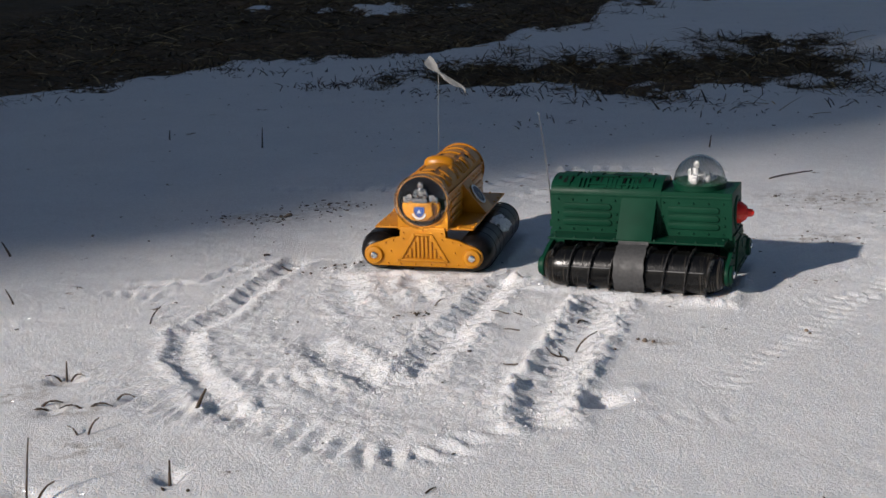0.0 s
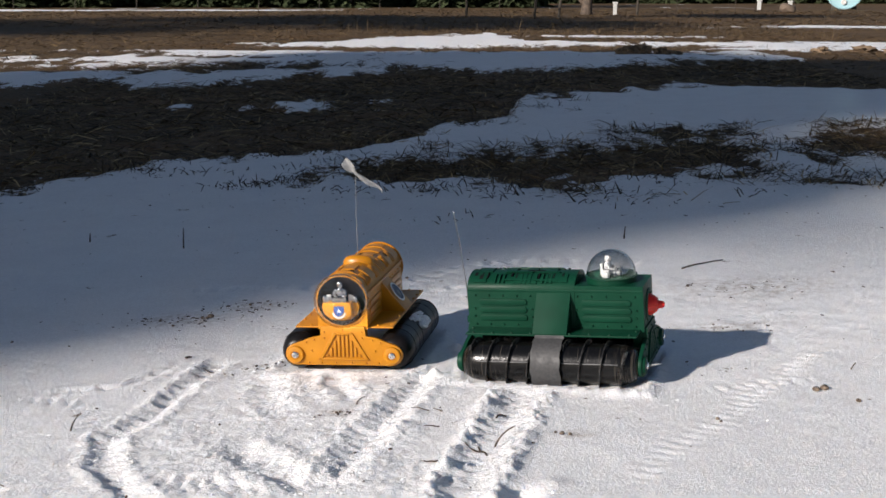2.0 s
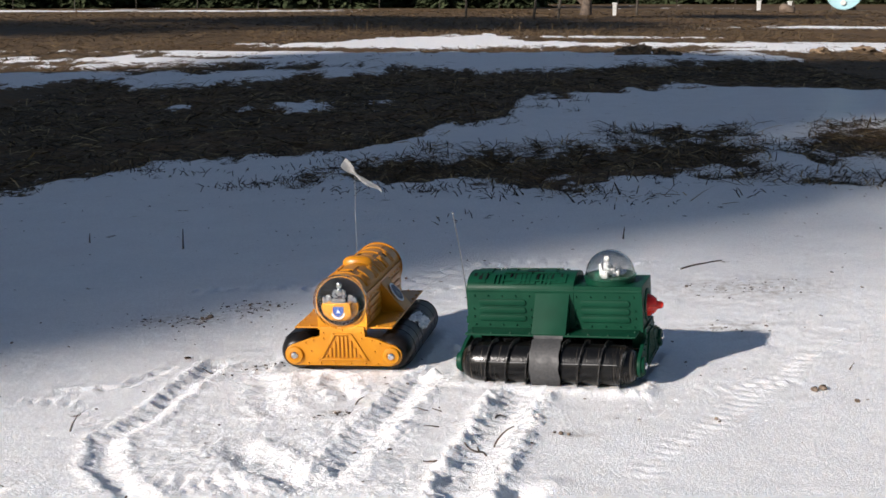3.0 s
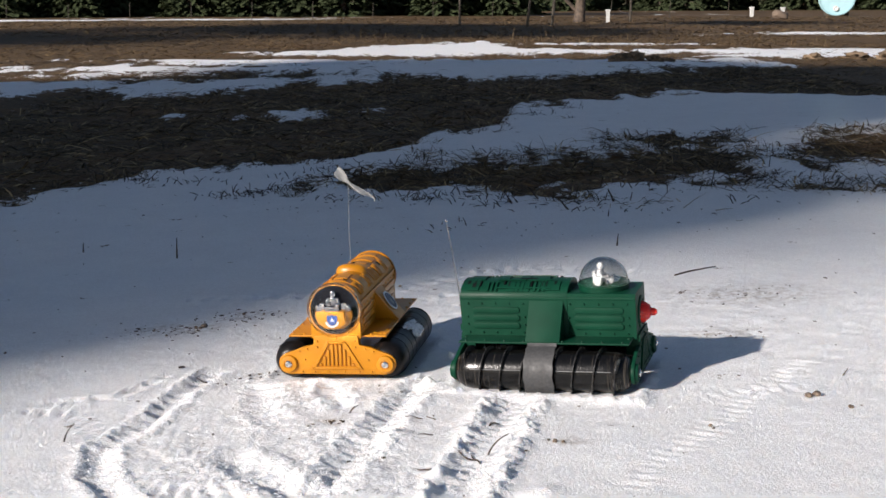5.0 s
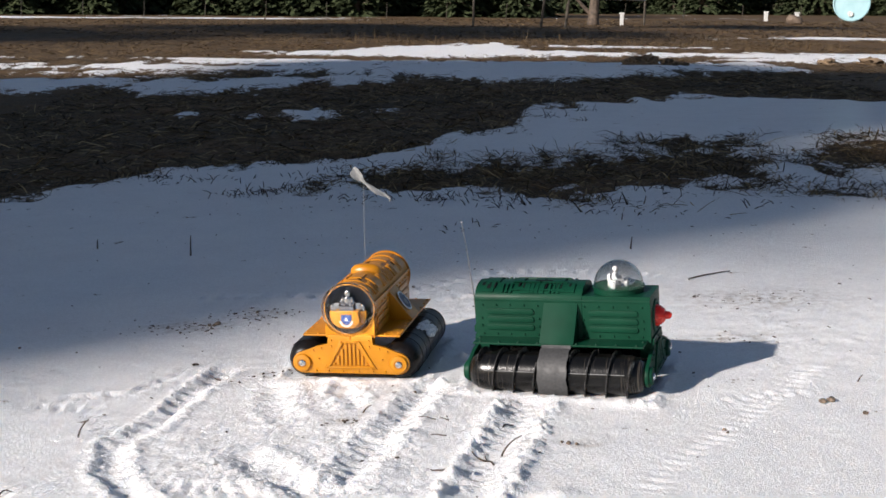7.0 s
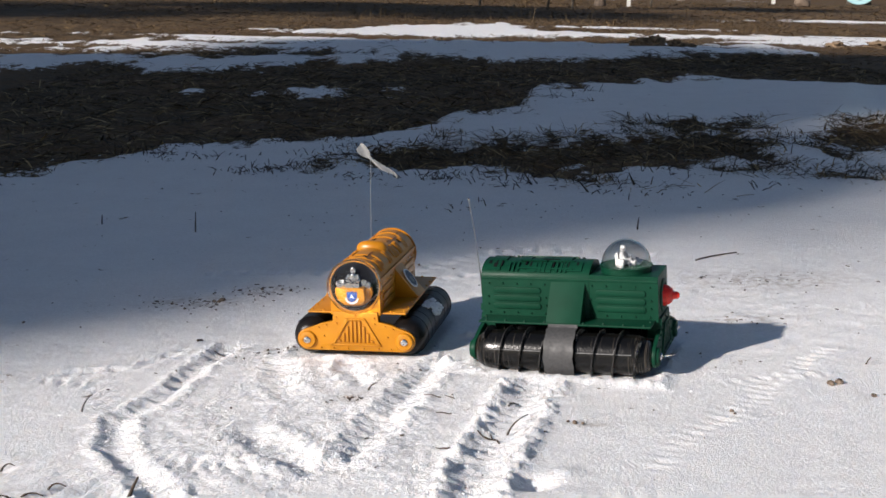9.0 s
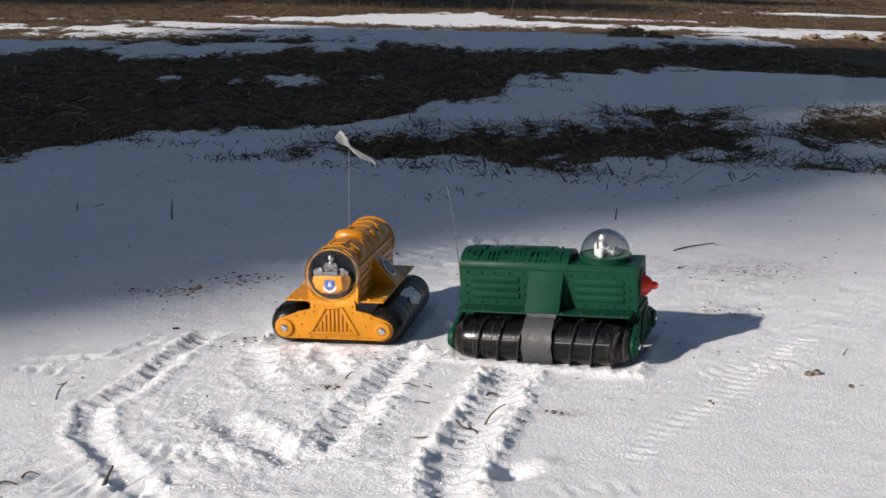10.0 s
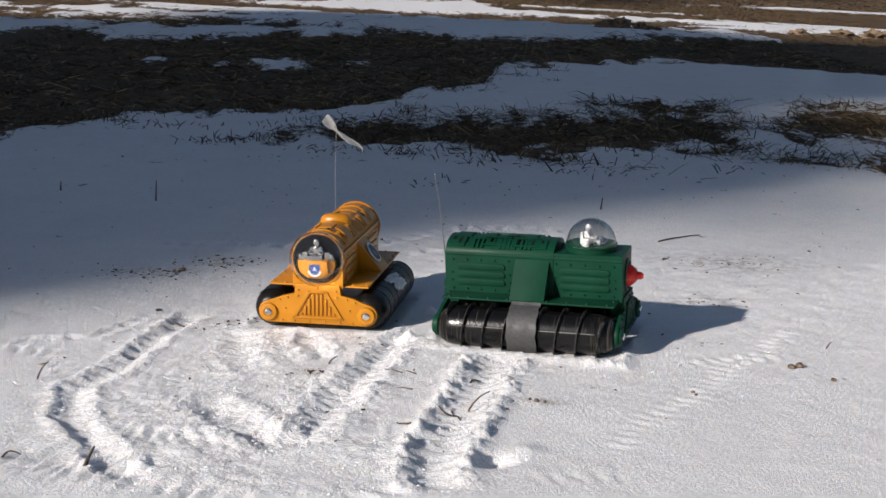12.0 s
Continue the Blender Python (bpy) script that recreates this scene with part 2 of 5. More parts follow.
def strip(x, y, low, high):
    """Inside measure (positive inside, metres) of the strip between two broken lines."""
    lo = np.interp(x, *zip(*low))
    hi = np.interp(x, *zip(*high))
    ends = np.minimum(x - low[0][0], low[-1][0] - x)
    return np.minimum(np.minimum(y - lo, hi - y), ends * 1.5)


def grass_cover(x, y):
    """0 on snow, 1 on thawed grass, soft between."""
    wob = value_noise(x, y, 0.5, 4)
    d = strip(x, y, [(-0.36, 5.0), (-0.05, 4.52), (0.43, 4.50), (0.81, 4.67), (1.07, 4.74), (1.42, 5.1)],
              [(-0.36, 5.2), (-0.06, 5.50), (0.29, 5.40), (0.81, 5.75), (1.33, 5.95), (1.42, 5.6)])
    d = np.maximum(d, strip(x, y, [(1.46, 5.0), (1.7, 4.9), (4.5, 4.7)], [(1.46, 5.5), (1.7, 5.76), (4.5, 5.9)]))
    d = np.maximum(d, strip(x, y, [(1.30, 4.15), (1.6, 3.9), (3.0, 3.8)], [(1.30, 4.2), (1.6, 4.4), (3.0, 4.5)]))
    big = strip(x, y, [(-9, 4.0), (-1.72, 4.75), (-1.49, 5.15), (-1.36, 5.45), (-0.99, 5.75), (-0.56, 5.76), (-0.28, 6.2), (-0.07, 6.75), (0.14, 7.05),
                       (0.34, 7.1), (0.52, 8.2), (1.03, 8.9), (2.1, 9.35), (2.94, 8.7), (9, 8.0)],
                [(-9, 10.6), (-3.4, 10.0), (-3.0, 10.8), (-2.1, 10.1), (-1.46, 11.2), (-0.45, 12.3), (0.34, 11.9), (1.67, 12.3), (3.8, 14.3), (5.1, 15.1), (9, 16)])
    island = 0.6 - np.hypot((x + 0.90) / 0.40, (y - 8.45) / 0.45)
    island = np.maximum(island, 0.1 - np.hypot((x + 1.75) / 0.40, (y - 8.7) / 0.25))
    d = np.maximum(d, np.minimum(big, -island))
    d = np.maximum(d, strip(x, y, [(-14, 11.3), (-3.0, 11.6), (-1.0, 12.1)], [(-14, 13.3), (-3.0, 13.2), (-1.0, 12.9)]))
    d = np.maximum(d, strip(x, y, [(-2.6, 15.6), (0.5, 15.4), (3.4, 15.8)], [(-2.6, 16.3), (0.5, 16.7), (3.4, 17.2)]))
    d = np.maximum(d, strip(x, y, [(-90, 17), (-5, 14.3), (-3.4, 14.9), (-2, 16.4), (-1, 20.5), (0.7, 22), (1.3, 18.6), (2.3, 17.4), (6.2, 18.6), (90, 30)],
                            [(-90, 45), (-15, 44.5), (-6, 47.5), (0, 50), (90, 60)]))
    d = np.minimum(d, 1.2 * np.hypot((x - 2.6) / 1.6, (y - 20.5) / 0.5) - 1.0)
    d = np.minimum(d, 1.2 * np.hypot((x - 9.0) / 2.5, (y - 27.0) / 1.0) - 1.0)
    d = np.maximum(d, np.where(y > 50, 1.0, -9.0))
    # ragged outlines, and stray drifts of snow and grass that run across the slope
    streak = value_noise(x * 0.35 + 5, y, 0.9, 4)
    d = d + 0.36 * wob + 0.28 * value_noise(x, y * 0.5, 0.14, 3) + smooth(4.6, 8, y) * 0.8 * streak + smooth(10, 15, y) * 0.9 * value_noise(x * 0.12, y, 1.6, 3)
    d = d + smooth(12.5, 13.5, y) * (1 - smooth(18, 22, y)) * 1.5 * value_noise(x * 0.10, y, 0.5, 2)
    d = d + 0.22 * smooth(12.5, 13.5, y) * (1 - smooth(16, 19, y))
    # teeth along the edges, and thin leftovers of snow among the shaded grass
    d = d + smooth(5.5, 7.0, y) * 0.75 * value_noise(x, y * 0.18, 0.16, 3) + smooth(4.2, 4.6, y) * 0.34 * value_noise(x, y * 0.3, 0.10, 3)
    d = d - 0.10 * smooth(7.5, 9.0, y) * (1 - smooth(11.5, 12.5, y))
    d = np.where(y < 4.0, np.minimum(d, 0.05 * wob - 0.25 + 0.3 * smooth(1.2, 1.5, x)), d)
    return np.clip(0.5 + d * np.where(y < 7, 1.5, 1.1), 0, 1)


def along(x, y, line):
    """Distance from a broken line (signed) and the way along it."""
    best, side, way, run = np.full(x.shape, 9.0), np.zeros(x.shape), np.zeros(x.shape), 0.0
    for (ax, ay), (bx, by) in zip(line[:-1], line[1:]):
        ln = math.hypot(bx - ax, by - ay)
        ux, uy = (bx - ax) / ln, (by - ay) / ln
        s = (x - ax) * ux + (y - ay) * uy
        c = np.clip(s, 0, ln)
        px, py = x - ax - c * ux, y - ay - c * uy
        d = np.hypot(px, py)
        near = d < best
        best, way = np.where(near, d, best), np.where(near, run + c, way)
        side = np.where(near, ux * (y - ay) - uy * (x - ax), side)
        run += ln
    return best, np.sign(side), way, run


def groove(x, y, line, wide, deep, ridge=0.0, period=0.035, skew=18.0, berm=0.4):
    """The print of a turning screw: a shallow trough with a row of slanting dents and a crumbled rim."""
    jog = 0.007 * value_noise(x, y, 0.05, 2) + 0.004 * value_noise(x + 9, y, 0.014, 2)
    d, sg, s, run = along(x, y, line)
    d = np.maximum(d + jog, 0)
    fade = smooth(0, 0.05, s) * smooth(0, 0.05, run - s)
    body = np.exp(-(d / wide) ** 2)
    phase = s * 2 * math.pi / period + sg * d * skew * 2 + 2.2 * value_noise(x, y, 0.07, 2)
    scallop = np.abs(np.sin(phase / 2)) ** 1.5 * 2 - 1.1
    wave = scallop * (0.9 + 0.5 * value_noise(x, y, 0.06, 2))
    rim = np.exp(-((d - 1.8 * wide) / (0.6 * wide)) ** 2)
    lump = 0.5 + 0.7 * value_noise(x, y, 0.03, 2) + 1.2 * np.abs(value_noise(x, y + 3, 0.013, 2))
    grit = 0.0022 * np.abs(value_noise(x + 4, y, 0.011, 2)) * np.exp(-(d / (3.2 * wide)) ** 2)
    return fade * (-0.62 * deep * body * (1 + 0.5 * value_noise(x, y, 0.05, 3)) + ridge * wave * np.exp(-(d / (1.6 * wide)) ** 2)
                   + 0.75 * berm * deep * rim * lump + grit * min(1.0, deep / 0.006))


def dents(x, y, line, spacing, long, wide, deep):
    """A row of separate scooped dents that lie across a broken line, each with a small heap behind it."""
    d, sg, s, run = along(x, y, line)
    k = np.round(s / spacing)
    off = s - k * spacing + sg * d * 0.35
    size = 0.75 + 0.5 * np.abs(np.sin(k * 12.9))
    pit = np.exp(-(off / wide) ** 2 - (d / (long * size)) ** 2)
    heap = np.exp(-((off - 1.7 * wide) / (0.8 * wide)) ** 2 - (d / (long * size)) ** 2)
    return (0.5 * heap - pit) * deep * size * smooth(-0.02, 0.02, s) * (1 + 0.4 * value_noise(x, y, 0.015, 2)) * (d < 4 * long)


def relief(x, y):
    """Prints, crumbs and unevenness of the snow near the two toys."""
    near = np.exp(-np.maximum(np.hypot(x * 0.8, (y - 1.9) * 0.8) - 0.9, 0) ** 2)
    h = 0.005 * value_noise(x, y, 0.35, 2) * near + 0.0016 * value_noise(x, y, 0.03, 3) * near
    # churned patch in front of the toys
    churn = np.exp(-(((x + 0.20) / 0.26) ** 2 + ((y - 1.78) / 0.42) ** 2) ** 2) * smooth(-0.6, 0.3, value_noise(x, y, 0.11, 2))
    h = h + churn * (0.0055 * value_noise(x, y, 0.05, 3) + 0.0055 * np.abs(value_noise(x, y, 0.022, 2)) + 0.0035 * np.abs(value_noise(x, y + 7, 0.010, 2)))
    h = h + groove(x, y, [(-0.40, 2.32), (-0.443, 2.15), (-0.470, 1.966), (-0.507, 1.865), (-0.478, 1.734), (-0.414, 1.618), (-0.343, 1.498)], 0.017, 0.013, 0.0022, 0.034)
    h = h + groove(x, y, [(-0.02, 2.17), (-0.071, 1.997), (-0.108, 1.852), (-0.142, 1.702), (-0.163, 1.603)], 0.022, 0.014, 0.0022, 0.027)
    h = h + groove(x, y, [(-0.32, 1.83), (-0.239, 1.704), (-0.165, 1.60)], 0.026, 0.015, 0.001, 0.04)
    h = h + groove(x, y, [(0.135, 2.05), (0.082, 1.845), (0.046, 1.696), (0.014, 1.529), (0.036, 1.45)], 0.024, 0.011, 0.0017, 0.027, 12.0, 1.1)
    h = h + dents(x, y, [(-0.33, 1.50), (-0.25, 1.44), (-0.196, 1.40), (-0.126, 1.385), (-0.065, 1.424), (-0.01, 1.50)], 0.036, 0.026, 0.010, 0.0052)
    h = h + dents(x, y, [(-0.43, 1.73), (-0.39, 1.68), (-0.33, 1.65), (-0.26, 1.65)], 0.026, 0.018, 0.007, 0.0036)
    h = h + dents(x, y, [(-0.60, 1.72), (-0.52, 1.60), (-0.42, 1.53)], 0.040, 0.030, 0.006, 0.003)
    h = h + dents(x, y, [(-0.72, 2.10), (-0.60, 2.06), (-0.53, 1.93)], 0.034, 0.014, 0.007, 0.004)
    h = h + groove(x, y, [(0.66, 2.22), (0.574, 2.097), (0.427, 1.873), (0.311, 1.712), (0.24, 1.58)], 0.013, 0.0012, 0.0016, 0.026, 10.0, 0.1)
    h = h + groove(x, y, [(0.62, 2.03), (0.50, 2.02), (0.40, 1.99)], 0.013, 0.0012, 0.0016, 0.026, 10.0, 0.1)
    h = h + groove(x, y, [(0.12, 1.50), (0.204, 1.516), (0.30, 1.506)], 0.013, 0.0010, 0.0013, 0.026, 10.0, 0.1)
    h = h + groove(x, y, [(-0.474, 2.305), (-0.552, 2.153), (-0.70, 2.122)], 0.012, 0.006, 0.002, 0.04)
    h = h + groove(x, y, [(-0.30, 2.28), (-0.296, 2.072), (-0.252, 1.943)], 0.02, 0.008, 0.004, 0.035)
    h = h + groove(x, y, [(-0.186, 2.30), (-0.18, 2.12), (-0.15, 2.0)], 0.018, 0.010, 0.004, 0.035)
    h = h + groove(x, y, [(-0.55, 1.63), (-0.44, 1.55), (-0.30, 1.52)], 0.03, 0.003, 0.0022, 0.03, 10.0, 0.1)
    h = h + groove(x, y, [(-0.62, 2.98), (-0.133, 2.909), (0.077, 3.151), (0.258, 3.151), (0.50, 3.05)], 0.016, 0.0040, 0.0042, 0.05, 0.0, 0.4)
    h = h + groove(x, y, [(-0.1, 2.80), (0.1, 2.95), (0.45, 2.93)], 0.016, 0.0035, 0.0036, 0.05, 0.0, 0.4)
    # a heel-sized hole and a few kicked-up lumps
    for cx, cy, r, amp in ((0.095, 1.575, 0.022, -0.022), (0.14, 1.60, 0.02, 0.006), (-0.02, 2.13, 0.012, 0.022), (0.02, 2.32, 0.012, 0.012), (0.05, 1.93, 0.03, 0.006),
                           (-0.62, 1.66, 0.020, -0.012), (-0.535, 1.29, 0.028, -0.022), (-0.393, 1.345, 0.014, -0.014), (-0.60, 1.55, 0.015, -0.006)):
        h = h + amp * np.exp(-((x - cx) ** 2 + (y - cy) ** 2) / r ** 2) * (1 + 0.5 * value_noise(x, y, 0.02, 2))
    # rough crust behind the toys
    crust = np.exp(-(((x - 0.25) / 0.8) ** 2 + ((y - 2.65) / 0.45) ** 2))
    h = h + crust * 0.004 * value_noise(x, y, 0.06, 3)
    # flat where the two toys stand
    for cx, cy, ang in ((0.2032, 2.1569, -18.18), (-0.149, 2.335, -99.69)):
        c, s = math.cos(radians(ang)), math.sin(radians(ang))
        u, v = (x - cx) * c + (y - cy) * s, -(x - cx) * s + (y - cy) * c
        inside = 1 - smooth(0.0, 0.05, np.maximum(np.abs(u) - 0.155, np.abs(v) - 0.12))
        h = h * (1 - 0.9 * inside) + 0.002 * inside
        # snow pushed up against the feet of the toy
        off = np.maximum(np.abs(u) - 0.150, np.abs(v) - 0.118)
        h = h + np.exp(-((off - 0.014) / 0.013) ** 2) * (0.0015 + 0.0085 * np.abs(value_noise(x, y, 0.03, 3)) + 0.004 * np.abs(value_noise(x + 2, y, 0.012, 2)))
    # snow lies a finger's height over the thawed strips
    lump = value_noise(x, y, 0.16, 3)
    g = grass_cover(x, y)
    h = h + (1 - smooth(0.2, 0.8, g)) * 0.025 * smooth(3.2, 4.2, y) + g * 0.02 * lump * smooth(3.2, 4.2, y)
    return h + 0.03 * value_noise(x, y, 2.2, 3) * smooth(4.0, 8.0, y)


def height(x, y):
    x, y = np.atleast_1d(np.asarray(x, float)), np.atleast_1d(np.asarray(y, float))
    return land(x, y) + relief(x, y)


def graded(lo, hi, fine, least, most, grow, back=None):
    """Coordinates that are close together from lo to hi and thin out to the ends."""
    mid = list(np.arange(lo, hi, fine))
    up, step = [hi], fine
    while up[-1] < most:
        step *= grow
        up.append(up[-1] + step)
    down, step = [lo], fine
    while down[-1] > least:
        step *= back or grow
        down.append(down[-1] - step)
    return np.array(sorted(down[1:]) + mid + up)


def sheet():
    xs = graded(-0.80, 0.82, 0.0042, -420, 420, 1.038)
    ys = graded(1.15, 2.65, 0.0042, -420, 640, 1.0145, 1.07)
    gx, gy = np.meshgrid(xs, ys)
    gz = land(gx, gy) + relief(gx, gy)
    nx, ny = len(xs), len(ys)
    me = bpy.data.meshes.new("ground")
    me.vertices.add(nx * ny)
    me.vertices.foreach_set("co", np.stack([gx, gy, gz], -1).ravel())
    idx = np.arange(nx * ny).reshape(ny, nx)
    quads = np.stack([idx[:-1, :-1], idx[:-1, 1:], idx[1:, 1:], idx[1:, :-1]], -1).reshape(-1, 4)
    me.loops.add(quads.size)
    me.loops.foreach_set("vertex_index", quads.ravel())
    me.polygons.add(len(quads))
    me.polygons.foreach_set("loop_start", np.arange(0, quads.size, 4))
    me.polygons.foreach_set("use_smooth", np.ones(len(quads), bool))
    me.update()
    dirt = 0 * gx
    for cx, cy, rx, ry in ((-0.54, 2.66, 0.10, 0.06), (-0.42, 2.76, 0.07, 0.05), (-0.14, 2.66, 0.05, 0.05), (-0.171, 1.949, 0.03, 0.03), (0.66, 2.75, 0.16, 0.10),
                           (-0.32, 2.24, 0.06, 0.04), (0.083, 2.289, 0.03, 0.02), (0.53, 2.42, 0.10, 0.04), (0.19, 1.80, 0.03, 0.02),
                           (-0.62, 1.66, 0.03, 0.03), (-0.58, 1.55, 0.06, 0.03), (-0.535, 1.29, 0.03, 0.035), (-0.51, 1.42, 0.05, 0.04), (-0.66, 1.60, 0.04, 0.04)):
        dirt = np.maximum(dirt, np.exp(-((gx - cx) / rx) ** 2 - ((gy - cy) / ry) ** 2))
    straw = smooth(11.2, 12.5, gy) * (0.5 + 0.5 * smooth(-0.4, 0.3, value_noise(gx, gy, 3.0, 2)))
    for name, values in (("grass", grass_cover(gx, gy)), ("dirt", dirt * 0.85), ("straw", straw)):
        me.attributes.new(name, "FLOAT", "POINT").data.foreach_set("value", values.ravel().astype(np.float32))
    me.materials.append(MAT_GROUND)
    return tagged(new("ground", me), "sunlit snowfield with thawed strips of dead grass", "ground", kind="structure")


sheet()


# ---- mesh helpers ----
def finish(bm, name, mat, smooth_angle=35):
    bmesh.ops.recalc_face_normals(bm, faces=bm.faces)
    me = bpy.data.meshes.new(name)
    bm.to_mesh(me)
    bm.free()
    me.materials.append(mat)
    if smooth_angle:
        me.polygons.foreach_set("use_smooth", np.ones(len(me.polygons), bool))
        me.set_sharp_from_angle(angle=radians(smooth_angle))
    return me


def part(name, bm, mat, parent, label="", kind="", angle=35):
    ob = new(name, finish(bm, name, mat, angle))
    ob.parent = parent
    return tagged(ob, label, kind=kind)


def thing(name, m, label, category, group="", kind=""):
    ob = new(name)
    ob.matrix_world = m
    return tagged(ob, label, category, group, kind)


def extrude(bm, outline, axis, lo, hi, bevel=0.0):
    """A prism: the outline (two coordinates) drawn out along an axis, 'x' , 'y' or 'z'."""
    def at(p, v):
        return {"x": (v, p[0], p[1]), "y": (p[0], v, p[1]), "z": (p[0], p[1], v)}[axis]
    a = [bm.verts.new(at(p, lo)) for p in outline]
    b = [bm.verts.new(at(p, hi)) for p in outline]
    faces = [bm.faces.new(a), bm.faces.new(list(reversed(b)))]
    for k in range(len(a)):
        faces.append(bm.faces.new((a[k], a[(k + 1) % len(a)], b[(k + 1) % len(a)], b[k])))
    if bevel:
        edges = {e for f in faces[:2] for e in f.edges}
        bmesh.ops.bevel(bm, geom=list(edges), offset=bevel, segments=2, affect="EDGES", profile=0.6)
    return faces


def box(bm, x0, x1, y0, y1, z0, z1, bevel=0.0):
    extrude(bm, [(x0, y0), (x1, y0), (x1, y1), (x0, y1)], "z", z0, z1, bevel)


def lathe(bm, profile, m=Matrix(), segments=24):
    """Turns a profile (radius, height) round the z axis, then places it by m."""
    rings = []
    for r, h in profile:
        if r < 1e-6:
            rings.append([bm.verts.new(m @ Vector((0, 0, h)))])
        else:
            rings.append([bm.verts.new(m @ Vector((r * math.cos(2 * math.pi * k / segments), r * math.sin(2 * math.pi * k / segments), h))) for k in range(segments)])
    for a, b in zip(rings[:-1], rings[1:]):
        for k in range(segments):
            n = (k + 1) % segments
            if len(a) == 1 and len(b) > 1:
                bm.faces.new((a[0], b[k], b[n]))
            elif len(b) == 1 and len(a) > 1:
                bm.faces.new((a[k], b[0], a[n]))
            elif len(a) > 1:
                bm.faces.new((a[k], b[k], b[n], a[n]))
    for ring in (rings[0], rings[-1]):
        if len(ring) > 1:
            bm.faces.new(ring)


def tube(bm, points, radii, segments=6):
    """A rod along points, with a radius at each."""
    pts = [Vector(p) for p in points]
    rings = []
    for k, p in enumerate(pts):
        d = (pts[min(k + 1, len(pts) - 1)] - pts[max(k - 1, 0)]).normalized()
        u = d.orthogonal().normalized()
        if abs(d.z) > 0.3:
            u = (Vector((1, 0, 0)) - d * d.x).normalized()
        v = d.cross(u)
        rings.append([bm.verts.new(p + radii[k] * (math.cos(2 * math.pi * s / segments) * u + math.sin(2 * math.pi * s / segments) * v)) for s in range(segments)])
    for a, b in zip(rings[:-1], rings[1:]):
        for s in range(segments):
            bm.faces.new((a[s], a[(s + 1) % segments], b[(s + 1) % segments], b[s]))
    bm.faces.new(rings[0])
    bm.faces.new(rings[-1])


def ball(bm, centre, size, seg=12, rings=8):
    m = Matrix.Translation(centre) @ Matrix.Diagonal((*size, 1))
    bmesh.ops.create_uvsphere(bm, u_segments=seg, v_segments=rings, radius=1.0, matrix=m)


def stud(bm, p, normal, r=0.0021):
    """A rivet head: a small faceted dome."""
    q = Vector(normal).to_track_quat("Z", "Y").to_matrix().to_4x4()
    r *= 1.15
    lathe(bm, [(r, -0.0006), (r * 0.95, 0.0011), (r * 0.55, 0.0024), (0, 0.0028)], Matrix.Translation(p) @ q, 7)


ALONG_Y = Matrix.Rotation(radians(-90), 4, "X")     # turns a lathe's axis to +y
BACK_Y = Matrix.Rotation(radians(90), 4, "X")       # and to -y

# ---- the two tracked toys: a shared chassis with its own body, nose and cab ----
HALF, SIDE_Z, WING_Z, END_Y = 0.044, 0.131, 0.0844, 0.150


def roof_patch(bm, a0, a1, y0, y1, thick, side=SIDE_Z, rise=HALF, steps=5):
    """A raised plate that follows the round roof, from angle a0 to a1 (degrees from straight up)."""
    rows = []
    for rr in (-0.001, thick):
        rows.append([[bm.verts.new(((HALF + rr) * math.sin(radians(a0 + (a1 - a0) * k / steps)), y, side + (rise + rr) * math.cos(radians(a0 + (a1 - a0) * k / steps)))) for k in range(steps + 1)] for y in (y0, y1)])
    (i0, i1), (o0, o1) = rows
    for k in range(steps):
        bm.faces.new((o0[k], o0[k + 1], o1[k + 1], o1[k]))
        bm.faces.new((i0[k], i0[k + 1], o0[k + 1], o0[k]))
        bm.faces.new((i1[k], i1[k + 1], o1[k + 1], o1[k]))
    for k in (0, steps):
        bm.faces.new((i0[k], o0[k], o1[k], i1[k]))


def barrel_body(bm, y0, y1, side=SIDE_Z, rise=HALF):
    pts = [(-HALF, WING_Z - 0.004), (HALF, WING_Z - 0.004), (HALF, side)]
    pts += [(HALF * math.sin(radians(a)), side + rise * math.cos(radians(a))) for a in range(82, -90, -8)]
    pts += [(-HALF, side)]
    extrude(bm, pts, "y", y0, y1, 0.0012)


def end_plate_outline():
    pts = []
    for a in range(-90, 86, 15):
        pts.append((0.086 + 0.0185 * math.cos(radians(a)), 0.036 + 0.0185 * math.sin(radians(a))))
    pts += [(0.074, 0.0595), (0.060, 0.0655), (0.0395, 0.0685), (0.0395, WING_Z + 0.002)]
    left = [(-x, z) for x, z in reversed(pts)]
    return pts + left


